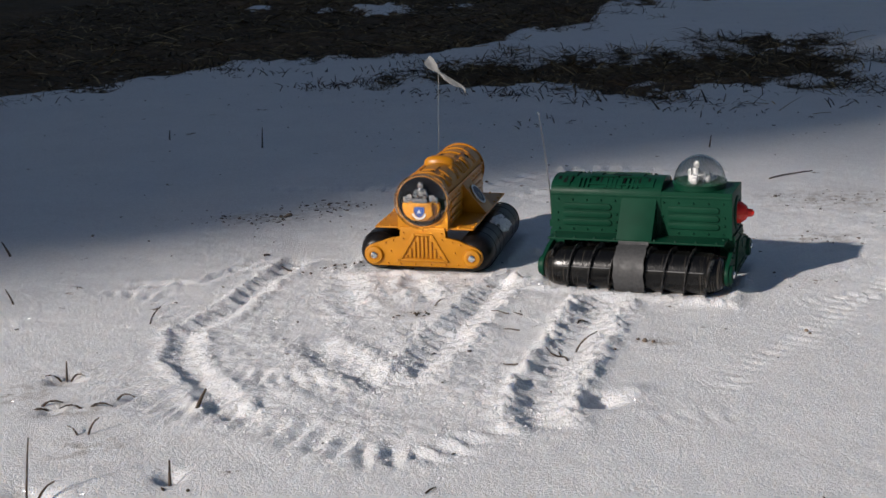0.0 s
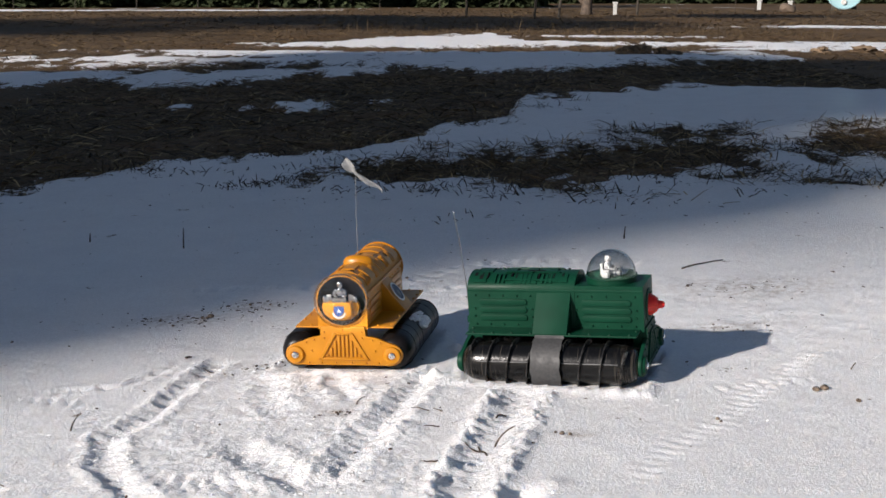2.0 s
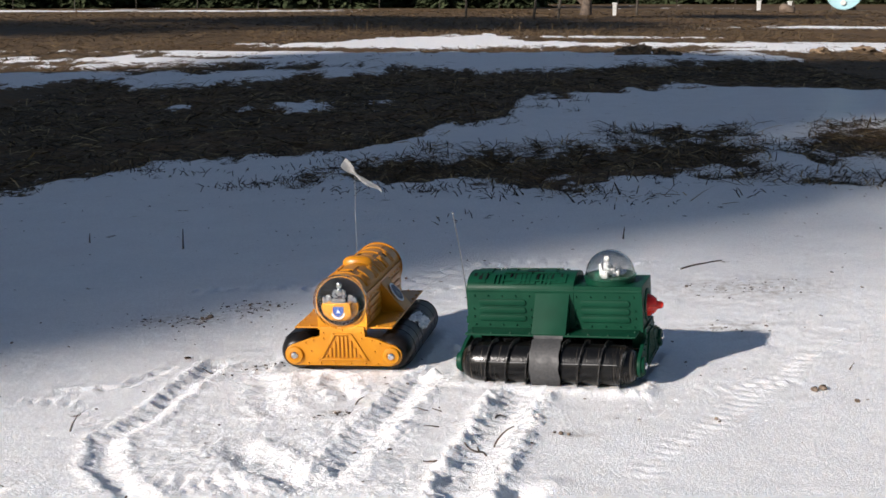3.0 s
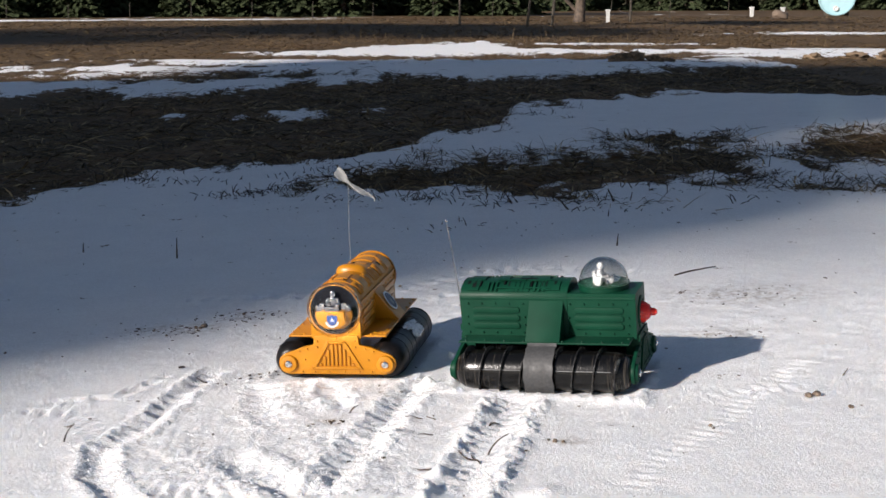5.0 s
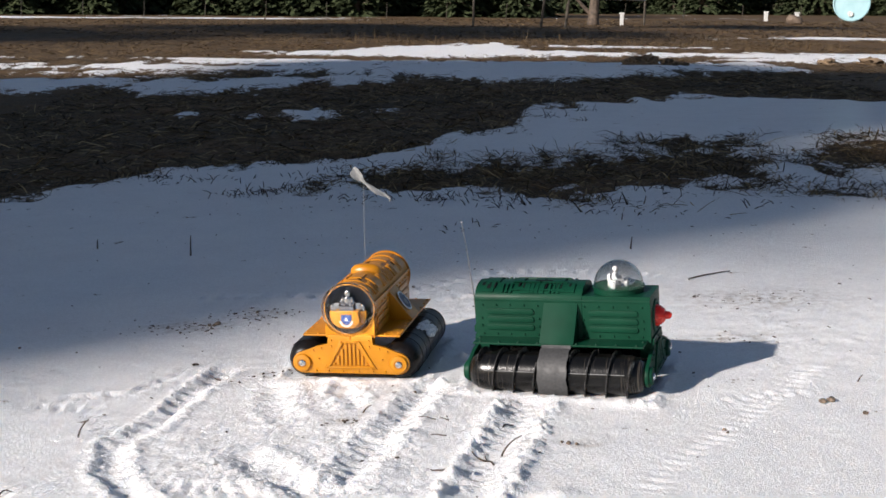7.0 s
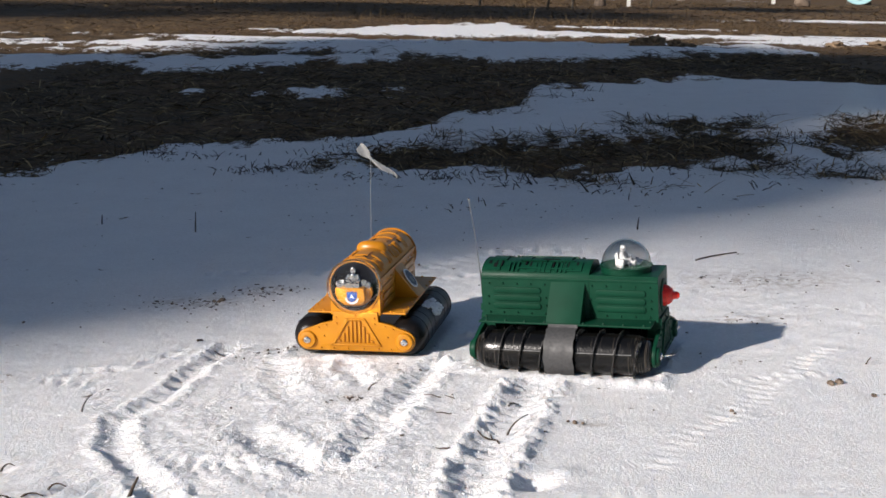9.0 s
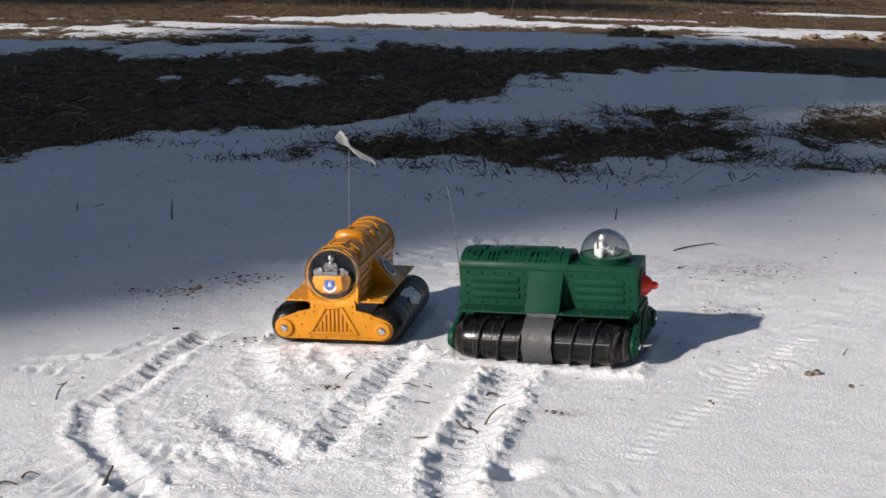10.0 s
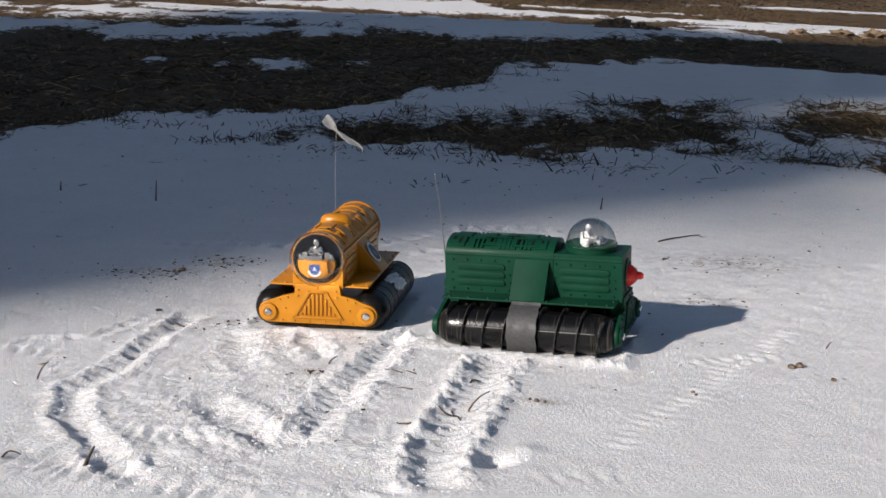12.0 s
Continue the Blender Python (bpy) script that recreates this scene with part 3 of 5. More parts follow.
def pontoon(parent, x, barrel_mat, blade_mat, hand, tall, name="pontoon"):
    """A floating screw: a tapered barrel with two runs of helical blade."""
    bm = bmesh.new()
    prof = [(0.0, -0.147), (0.017, -0.1465), (0.024, -0.143), (0.0300, -0.133), (0.0328, -0.120), (0.0335, -0.100)]
    prof += [(0.0335, 0.100), (0.0328, 0.120), (0.0300, 0.133), (0.024, 0.143), (0.017, 0.1465), (0.0, 0.147)]
    lathe(bm, prof, Matrix.Translation((x, 0, 0.0365)) @ ALONG_Y, 32)
    barrel = part(name, bm, barrel_mat, parent)
    for sign in (-1, 1):
        bm = bmesh.new()
        prev = None
        steps = 92
        for k in range(steps + 1):
            y = sign * (0.026 + 0.104 * k / steps)
            a = hand * sign * 2 * math.pi * (0.104 * k / steps) / 0.0345 + 0.9
            taper = 1 - 0.0055 * max(0, (abs(y) - 0.112) / 0.018)
            tip = tall * taper if 0 < k < steps else 0.034
            ring = []
            for r, dy in ((0.0325 * taper, -0.0030), (tip, -0.0008), (tip, 0.0008), (0.0325 * taper, 0.0030)):
                ring.append(bm.verts.new((x + r * math.cos(a), y + dy, 0.0365 + r * math.sin(a))))
            if prev:
                for s in range(3):
                    bm.faces.new((prev[s], prev[s + 1], ring[s + 1], ring[s]))
            else:
                bm.faces.new(ring)
            prev = ring
        bm.faces.new(prev)
        part("screw_blade", bm, blade_mat, barrel)
    if blade_mat == MAT_EDGE:
        # a worn mould seam along the barrel's outer side, its glint painted pale grey
        out = math.copysign(0.0336, x)
        for sign in (-1, 1):
            bm = bmesh.new()
            ends = [(x + out * math.cos(radians(16)), sign * q, 0.0365 + 0.0336 * math.sin(radians(16))) for q in (0.027, 0.060, 0.095, 0.118)]
            tube(bm, ends, [0.0006, 0.0008, 0.0007, 0.0005], 5)
            part("seam_glint", bm, MAT_GREY, barrel, "worn seam with its glint painted pale")
    return barrel


def dome(name, parent, m, r, tall, label):
    """A clear hemispherical bubble with thickness and a rolled rim, its axis along m's z."""
    bm = bmesh.new()
    t = 0.0009
    outer = [(r * math.cos(radians(a)), tall * math.sin(radians(a))) for a in range(0, 90, 6)] + [(0, tall)]
    inner = [((r - t) * math.cos(radians(a)), (tall - t) * math.sin(radians(a)) - (0.0005 if a == 0 else 0)) for a in range(0, 90, 6)] + [(0, tall - t)]
    lathe(bm, [(r - t, -0.0005), (r + 0.0018, -0.0005), (r + 0.0018, 0.0012)] + outer, m, 40)
    bm.faces.ensure_lookup_table()
    caps = [f for f in bm.faces if len(f.verts) > 4]
    bmesh.ops.delete(bm, geom=caps, context="FACES")
    lathe(bm, inner, m, 40)
    bm.faces.ensure_lookup_table()
    caps = [f for f in bm.faces if len(f.verts) > 4]
    bmesh.ops.delete(bm, geom=caps, context="FACES")
    bmesh.ops.remove_doubles(bm, verts=bm.verts, dist=0.00001)
    ob = part(name, bm, MAT_GLASS, parent, label, angle=60)
    ob.visible_shadow = False
    return ob


def chassis(toy, paint, barrel_mat, blade_mat, hand, blade, edge=SIDE_Z + 0.0085):
    """Pontoons, wings, buttresses, end plates with grille, bosses and bolts."""
    for x, h in ((-0.086, hand), (0.086, -hand)):
        pontoon(toy, x, barrel_mat, blade_mat, h, blade)
    for sx in (-1, 1):
        bm = bmesh.new()
        a, b = sorted((sx * 0.040, sx * 0.0868))
        box(bm, a, b, -0.1440, 0.1440, WING_Z - 0.0030, WING_Z, 0.0007)
        wing = part("wing", bm, paint, toy)
        bm = bmesh.new()
        for k in range(9):
            y = -0.132 + 0.033 * k
            if abs(y) > 0.03:
                stud(bm, (sx * 0.0825, y, WING_Z), (0, 0, 1))
        for y in (-0.139, 0.139):
            stud(bm, (sx * 0.060, y, WING_Z), (0, 0, 1))
        part("rivets", bm, paint, wing, kind="stuff")
        bm = bmesh.new()
        top, foot = (sx * (HALF - 0.002), edge + 0.0005), (sx * 0.0862, WING_Z - 0.0010)
        extrude(bm, [(sx * (HALF - 0.002), WING_Z - 0.002), foot, (sx * 0.0868, WING_Z + 0.0012), top], "y", -0.029, 0.029, 0.0008)
        part("buttress", bm, paint, toy)
        bm = bmesh.new()
        a, b = sorted((sx * (HALF - 0.001), sx * (HALF + 0.0012)))
        box(bm, a, b, -END_Y + 0.001, END_Y - 0.001, edge, edge + 0.004, 0.0005)
        part("moulding", bm, paint, toy)
        for yc in (-0.088, 0.088):
            for z in (edge - 0.018, edge - 0.0315, edge - 0.045):
                bm = bmesh.new()
                pts = [(yc + 0.037 + 0.0046 * math.cos(radians(t)), z + 0.0050 * math.sin(radians(t))) for t in range(-90, 91, 30)]
                pts += [(yc - 0.037 + 0.0046 * math.cos(radians(t)), z + 0.0050 * math.sin(radians(t))) for t in range(90, 271, 30)]
                a, b = sorted((sx * (HALF - 0.001), sx * (HALF + 0.0026)))
                extrude(bm, pts, "x", a, b, 0.0011)
                part("side_rib", bm, paint, toy)
        bm = bmesh.new()
        for yc in (-0.088, 0.088):
            for k in range(5):
                y = yc - 0.048 + 0.024 * k
                stud(bm, (sx * HALF, y, edge - 0.0070), (sx, 0, 0), 0.0016)
                stud(bm, (sx * HALF, y, 0.0895), (sx, 0, 0), 0.0016)
            for z in (0.1035, 0.1165):
                for y in (yc - 0.050, yc + 0.050):
                    stud(bm, (sx * HALF, y, z), (sx, 0, 0), 0.0016)
        part("rivets", bm, paint, toy, kind="stuff")
    for sy in (-1, 1):
        bm = bmesh.new()
        a, b = sorted((sy * 0.1475, sy * 0.1535))
        extrude(bm, end_plate_outline(), "y", a, b, 0.0010)
        plate = part("end_plate", bm, paint, toy)
        bm = bmesh.new()
        a, b = sorted((sy * 0.1300, sy * 0.1475))
        box(bm, -0.0385, 0.0385, a, b, 0.052, WING_Z, 0.001)
        part("neck", bm, paint, toy)
        turn = ALONG_Y if sy > 0 else BACK_Y
        for sx in (-1, 1):
            bm = bmesh.new()
            lathe(bm, [(0.0155, 0.0), (0.0155, 0.0030), (0.0140, 0.0052), (0.0085, 0.0062), (0.0080, 0.0050), (0.0, 0.0050)], Matrix.Translation((sx * 0.086, sy * 0.1533, 0.036)) @ turn, 24)
            boss = part("boss", bm, paint, plate)
            bm = bmesh.new()
            lathe(bm, [(0.0064, 0.0), (0.0064, 0.0018), (0.0052, 0.0034), (0.0024, 0.0042), (0.0020, 0.0032), (0.0, 0.0032)], Matrix.Translation((sx * 0.086, sy * 0.1581, 0.036)) @ turn, 14)
            part("bolt", bm, MAT_CHROME, plate, "bright cross-head bolt")
        bm = bmesh.new()
        for x in (-0.062, -0.040, -0.014, 0.014, 0.040, 0.062):
            stud(bm, (x, sy * 0.1535, 0.0215), (0, sy, 0), 0.0015)
        for x, z in ((0.066, 0.058), (0.052, 0.0625), (0.0565, 0.043), (0.0335, 0.0765), (0.0, 0.0815), (0.034, 0.066)):
            for q in ((x,) if x == 0 else (x, -x)):
                stud(bm, (q, sy * 0.1535, z), (0, sy, 0), 0.0015)
        part("rivets", bm, paint, plate, kind="stuff")
        if sy > 0:
            bm = bmesh.new()
            y0, y1 = 0.1533, 0.1566
            lo, hi, zb, zt = 0.0455, 0.0170, 0.0270, 0.0755
            w = 0.0034
            extrude(bm, [(-lo, zb), (lo, zb), (lo - 0.001, zb + w), (-lo + 0.001, zb + w)], "y", y0, y1, 0.0005)
            extrude(bm, [(-hi, zt - w), (hi, zt - w), (hi, zt), (-hi, zt)], "y", y0, y1, 0.0005)
            for s in (-1, 1):
                extrude(bm, [(s * lo, zb), (s * (lo - 2 * w), zb), (s * (hi - 2 * w), zt), (s * hi, zt)], "y", y0, y1, 0.0005)
            part("grille_frame", bm, paint, plate)
            for k in range(-4, 5):
                x = 0.0072 * k
                top = min(zt - 0.005, zb + (lo - abs(x) - 0.009) / (lo - hi) * (zt - zb) - 0.003)
                bm = bmesh.new()
                extrude(bm, [(x - 0.0021, zb + 0.0062), (x + 0.0021, zb + 0.0062), (x + 0.0021, top), (x - 0.0021, top)], "y", y0, y1 - 0.0004, 0.0006)
                part("grille_slat", bm, paint, plate)


def roof_fittings(toy, paint, y0, y1, side=SIDE_Z, rise=HALF):
    """Raised hatches and ribs on the round roof between y0 and y1, slot shade painted black."""
    plates = [(-19, 17, -0.052, -0.034), (-26, 24, -0.032, 0.000), (-60, -22, -0.140, -0.108), (20, 62, -0.140, -0.118), (-20, 18, -0.138, -0.112), (-64, -30, -0.096, -0.060), (26, 66, -0.070, -0.030), (-24, 22, -0.088, -0.070),
              (-60, -26, -0.030, 0.006), (24, 60, -0.014, 0.022), (-58, -20, 0.050, 0.086), (-14, 16, 0.060, 0.096), (24, 64, 0.048, 0.090), (-60, 60, 0.112, 0.118),
              (-50, -24, 0.124, 0.140), (24, 50, 0.124, 0.140)]
    for a0, a1, p, q in plates:
        if p >= y0 and q <= y1:
            bm = bmesh.new()
            roof_patch(bm, a0, a1, p, q, 0.0020, side, rise)
            part("roof_plate", bm, paint, toy)
    for base in (-0.104, -0.058, -0.022, 0.030, 0.098):
        for k in range(3):
            y = base + 0.0075 * k
            for a0, a1 in ((30, 64), (-64, -30)):
                if y >= y0 and y + 0.003 <= y1:
                    bm = bmesh.new()
                    roof_patch(bm, a0, a1, y, y + 0.0032, 0.0032, side, rise, 4)
                    part("roof_rib", bm, paint, toy)
    # thin black patches paint the shade between the roof's raised parts
    for a0, a1, p, q in ((8, 16, -0.050, -0.020), (-16, -8, 0.104, 0.110), (30, 44, 0.064, 0.074), (-44, -32, -0.082, -0.074), (34, 50, -0.130, -0.124)):
        if p >= y0 and q <= y1:
            bm = bmesh.new()
            roof_patch(bm, a0, a1, p, q, 0.0023, side, rise)
            part("slot_shade", bm, MAT_DARK, toy, "black patch painting a slot's shade")


def shield(parent, m):
    """A small enamel badge: blue shield, white star shape and white scroll."""
    bm = bmesh.new()
    extrude(bm, [(-0.0085, 0.008), (-0.004, 0.0070), (0, 0.0085), (0.004, 0.0070), (0.0085, 0.008), (0.0088, -0.001), (0.005, -0.007), (0, -0.0098), (-0.005, -0.007), (-0.0088, -0.001)], "y", 0.0, 0.0007)
    bmesh.ops.transform(bm, matrix=m, verts=bm.verts)
    badge = part("badge", bm, MAT_BLUE, parent, "blue shield-shaped badge")
    bm = bmesh.new()
    extrude(bm, [(-0.0036, -0.0035), (0, 0.0045), (0.0036, -0.0035), (0, -0.0015)], "y", 0.0004, 0.0011)
    bmesh.ops.transform(bm, matrix=m, verts=bm.verts)
    part("emblem", bm, MAT_WHITE, badge, "white emblem")
    bm = bmesh.new()
    outer = [(0.0118 * math.cos(radians(a)), -0.001 + 0.0118 * math.sin(radians(a))) for a in range(190, 351, 16)]
    inner = [(0.0090 * math.cos(radians(a)), -0.001 + 0.0090 * math.sin(radians(a))) for a in range(350, 189, -16)]
    extrude(bm, outer + inner, "y", 0.0003, 0.0010)
    bmesh.ops.transform(bm, matrix=m, verts=bm.verts)
    part("scroll", bm, MAT_WHITE, badge, "white scroll")


def crew(parent, m, mat, label):
    """A plain seated figurine with its seat backs, one mesh."""
    bm = bmesh.new()
    ball(bm, (0, 0, 0.0105), (0.0062, 0.0052, 0.0082))
    ball(bm, (0, 0.001, 0.0215), (0.0042, 0.0044, 0.0046))
    for s in (-1, 1):
        tube(bm, [(s * 0.0058, 0, 0.0155), (s * 0.0088, 0.004, 0.0095), (s * 0.0055, 0.0105, 0.0085)], [0.0024, 0.0022, 0.0020], 7)
        tube(bm, [(s * 0.0032, 0.001, 0.0035), (s * 0.0045, 0.0105, 0.0050), (s * 0.0045, 0.0125, 0.0)], [0.0030, 0.0027, 0.0022], 7)
        box(bm, s * 0.0155 - 0.0035, s * 0.0155 + 0.0035, -0.004, 0.005, 0.0, 0.0105, 0.0012)
        ball(bm, (s * 0.0215, 0.002, 0.004), (0.0032, 0.0042, 0.0048), 8, 6)
    box(bm, -0.0075, 0.0075, -0.0085, -0.0052, 0.0, 0.0165, 0.0015)
    box(bm, -0.010, 0.010, 0.0135, 0.0180, 0.0, 0.0070, 0.0015)
    bmesh.ops.transform(bm, matrix=m, verts=bm.verts)
    return part("figurine", bm, mat, parent, label)


def round_emblem(toy, sx):
    """A round silver-edged sticker on the sloping face of a buttress."""
    n = Vector((sx * 0.056, 0, 0.042)).normalized()
    m = Matrix.Translation((sx * 0.0660, 0.0, 0.1135)) @ n.to_track_quat("Z", "Y").to_matrix().to_4x4()
    bm = bmesh.new()
    lathe(bm, [(0.0, 0.0), (0.0200, 0.0), (0.0200, 0.0012), (0.0170, 0.0013), (0.0, 0.0013)], m, 32)
    disc = part("sticker", bm, MAT_WHITE, toy, "round silver-edged sticker")
    bm = bmesh.new()
    lathe(bm, [(0.0, 0.0010), (0.0165, 0.0010), (0.0165, 0.0016), (0.0, 0.0016)], m, 28)
    field = part("sticker_field", bm, MAT_NAVY, disc, "dark blue field")
    bm = bmesh.new()
    lathe(bm, [(0.0, 0.0014), (0.0070, 0.0014), (0.0060, 0.0020), (0.0, 0.0020)], m @ Matrix.Translation((0, -0.003, 0)), 20)
    part("sticker_motif", bm, MAT_GREY, disc, "pale motif")


def yellow_toy():
    toy = thing("toy_snow_crawler", pose(-0.149, 2.335, -0.0199, -0.38, 2.19, 170.32), "yellow plastic toy crawler with black screw pontoons on snow", "toy vehicle", "toy crawlers on the snow")
    chassis(toy, MAT_YELLOW, MAT_BLACK, MAT_BLACK, 1, 0.0341)
    bm = bmesh.new()
    barrel_body(bm, -END_Y, END_Y)
    part("body", bm, MAT_YELLOW, toy)
    roof_fittings(toy, MAT_YELLOW, -0.145, 0.145)
    bm = bmesh.new()
    m = Matrix.Translation((0, 0.016, SIDE_Z + HALF - 0.004))
    lathe(bm, [(0.0285, -0.012), (0.0285, 0.001), (0.0270, 0.006), (0.0225, 0.0105), (0.014, 0.0135), (0.0, 0.0145)], m @ Matrix.Diagonal((1.0, 0.52, 1.0, 1)), 28)
    part("roof_hump", bm, MAT_YELLOW, toy)
    for sx in (-1, 1):
        round_emblem(toy, sx)
    # front cab under a clear bubble
    bm = bmesh.new()
    lathe(bm, [(0.0430, 0.0), (0.0448, 0.0), (0.0448, 0.0018), (0.0442, 0.0024), (0.0434, 0.0024), (0.0430, 0.0)], Matrix.Translation((0, END_Y - 0.0005, SIDE_Z)) @ ALONG_Y, 40)
    part("bubble_ring", bm, MAT_YELLOW, toy)
    bm = bmesh.new()
    lathe(bm, [(0.0, 0.0), (0.0432, 0.0), (0.0432, 0.0010), (0.0, 0.0010)], Matrix.Translation((0, END_Y - 0.0002, SIDE_Z)) @ ALONG_Y, 32)
    part("cab_back", bm, MAT_DARK, toy, "dark cab interior")
    bm = bmesh.new()
    pts = [(-0.0310, 0.1305), (-0.0325, 0.122), (-0.028, 0.109), (-0.016, 0.1005), (0.0, 0.0985), (0.016, 0.1005), (0.028, 0.109), (0.0325, 0.122), (0.0310, 0.1305)]
    extrude(bm, pts, "y", END_Y, END_Y + 0.010)
    extrude(bm, [(-0.0205, 0.1325), (-0.0235, 0.112), (-0.013, 0.1035), (0.013, 0.1035), (0.0235, 0.112), (0.0205, 0.1325)], "y", END_Y + 0.0095, END_Y + 0.0215, 0.0025)
    console = part("console", bm, MAT_YELLOW, toy)
    shield(console, Matrix.Translation((0, END_Y + 0.0214, 0.1185)) @ Matrix.Diagonal((1.05, 1.0, 1.05, 1)))
    crew(toy, Matrix.Translation((0, END_Y + 0.0085, 0.1305)) @ Matrix.Diagonal((1.25, 0.55, 1.42, 1)), MAT_CHROME, "silver seated figurine")
    dome("bubble", toy, Matrix.Translation((0, END_Y + 0.0032, SIDE_Z)) @ ALONG_Y, 0.0468, 0.0430, "clear plastic bubble")
    # rear: red lamp under its own bubble, dark switches and a badge
    bm = bmesh.new()
    lathe(bm, [(0.0405, 0.0), (0.0472, 0.0), (0.0472, 0.0030), (0.0420, 0.0040), (0.0405, 0.0)], Matrix.Translation((0, -END_Y + 0.0005, SIDE_Z)) @ BACK_Y, 40)
    part("bubble_ring", bm, MAT_YELLOW, toy)
    bm = bmesh.new()
    lathe(bm, [(0.030, 0.0), (0.030, 0.008), (0.027, 0.018), (0.018, 0.0255), (0.006, 0.028), (0.0, 0.028)], Matrix.Translation((0, -END_Y, SIDE_Z)) @ BACK_Y, 28)
    part("rear_lamp", bm, MAT_RED, toy, "red lamp cover")
    dome("bubble", toy, Matrix.Translation((0, -END_Y - 0.0035, SIDE_Z)) @ BACK_Y, 0.0428, 0.036, "clear plastic bubble")
    bm = bmesh.new()
    box(bm, -0.0165, 0.0165, -0.1550, -0.1533, 0.0350, 0.0550, 0.0004)
    badge = part("rear_badge", bm, MAT_DARK, toy, "black badge with pale bar")
    bm = bmesh.new()
    box(bm, -0.0125, 0.0125, -0.1556, -0.1548, 0.0405, 0.0505)
    part("badge_bar", bm, MAT_WHITE, badge, "white bar")
    for x in (-0.040, 0.040):
        bm = bmesh.new()
        lathe(bm, [(0.0075, 0.0), (0.0075, 0.004), (0.004, 0.008), (0.0, 0.008)], Matrix.Translation((x, -0.1533, 0.044)) @ BACK_Y, 14)
        part("knob", bm, MAT_DARK, toy, "black knob")
    # whip aerial
    bm = bmesh.new()
    tube(bm, [(0.012, -0.030, SIDE_Z + HALF - 0.006), (0.0125, -0.032, 0.25), (0.010, -0.034, 0.330)], [0.0006, 0.00055, 0.0005], 6)
    part("aerial", bm, MAT_ROD, toy, "thin steel whip aerial")
    return toy


def green_toy():
    toy = thing("toy_snow_crawler", pose(0.2032, 2.1569, 0.0, 3.7, 1.82, -108.09), "green plastic toy crawler with taped black screw pontoons", "toy vehicle", "toy crawlers on the snow")
    chassis(toy, MAT_GREEN, MAT_SCUFFED, MAT_EDGE, -1, 0.0405, 0.1465)
    step, deck, side, rise = 0.036, 0.157, 0.1490, 0.0240
    bm = bmesh.new()
    barrel_body(bm, -END_Y, step, side, rise)
    part("body", bm, MAT_GREEN, toy)
    bm = bmesh.new()
    extrude(bm, [(-HALF, WING_Z - 0.004), (HALF, WING_Z - 0.004), (HALF, deck), (-HALF, deck)], "y", step, END_Y, 0.0012)
    part("fore_body", bm, MAT_GREEN, toy)
    roof_fittings(toy, MAT_GREEN, -0.145, step - 0.004, side, rise)
    # along the roof's flanks: black strips paint the shade of louvres and slots, ribs between
    for sx in (-1, 1):
        for y, wide in ((-0.140, 0.005), (-0.127, 0.0022), (-0.118, 0.0022), (-0.076, 0.003), (-0.067, 0.0022), (-0.058, 0.0022), (-0.049, 0.0022), (-0.028, 0.0018), (-0.0215, 0.0018),
                        (-0.015, 0.0018), (-0.0085, 0.0018), (-0.002, 0.0018), (0.012, 0.003)):
            bm = bmesh.new()
            a0, a1 = sorted((sx * 24, sx * (46 if wide < 0.0025 else 38)))
            roof_patch(bm, a0, a1, y, y + wide, 0.0024, side, rise, 4)
            part("slot_shade", bm, MAT_DARK, toy, "black patch painting a slot's shade")
        for y0, y1 in ((-0.0355, 0.0065), (-0.086, -0.0405)):
            for a0, a1 in ((17, 22), (50, 55)):
                bm = bmesh.new()
                lo, hi = sorted((sx * a0, sx * a1))
                roof_patch(bm, lo, hi, y0, y1, 0.0032, side, rise, 3)
                part("roof_rib", bm, MAT_GREEN, toy)
    # cab under its bubble, on the flat foredeck
    bm = bmesh.new()
    lathe(bm, [(0.0365, -0.0080), (0.0420, -0.0080), (0.0420, 0.0), (0.0435, 0.0005), (0.0435, 0.0018), (0.0420, 0.0026), (0.0365, 0.0026)], Matrix.Translation((0, 0.090, deck + 0.0075)), 40)
    part("bubble_ring", bm, MAT_GREEN, toy)
    bm = bmesh.new()
    lathe(bm, [(0.0, 0.0), (0.0365, 0.0), (0.0355, 0.0035), (0.0300, 0.0050), (0.0, 0.0052)], Matrix.Translation((0, 0.090, deck + 0.0040)), 36)
    part("cab_floor", bm, MAT_GREY, toy, "pale grey cab floor")
    crew(toy, Matrix.Translation((0, 0.084, deck + 0.0088)) @ Matrix.Diagonal((1.2, 1.25, 1.32, 1)), MAT_FIGURE, "white seated figurine")
    bm = bmesh.new()
    for px, py, pz, q in ((0.010, 0.112, 0.006, 0.0055), (-0.008, 0.113, 0.005, 0.005), (0.0, 0.108, 0.010, 0.0048), (0.018, 0.100, 0.004, 0.0045), (-0.018, 0.100, 0.004, 0.0045)):
        ball(bm, (px, py, deck + 0.0075 + pz), (q, q * 0.8, q * 1.2), 8, 6)
    tube(bm, [(0, 0.110, deck + 0.008), (0.002, 0.106, deck + 0.024)], [0.0016, 0.0012], 6)
    part("controls", bm, MAT_CHROME, toy, "bright metal cab controls")
    dome("bubble", toy, Matrix.Translation((0, 0.090, deck + 0.0100)), 0.0415, 0.0425, "clear plastic bubble")
    # red nose lamp in a round housing
    bm = bmesh.new()
    lathe(bm, [(0.0185, 0.0), (0.0280, 0.0), (0.0280, 0.0020), (0.0255, 0.0034), (0.0225, 0.0034), (0.0205, 0.0008), (0.0185, 0.0)], Matrix.Translation((0, END_Y - 0.0004, 0.1165)) @ ALONG_Y, 36)
    part("lamp_ring", bm, MAT_GREEN, toy)
    bm = bmesh.new()
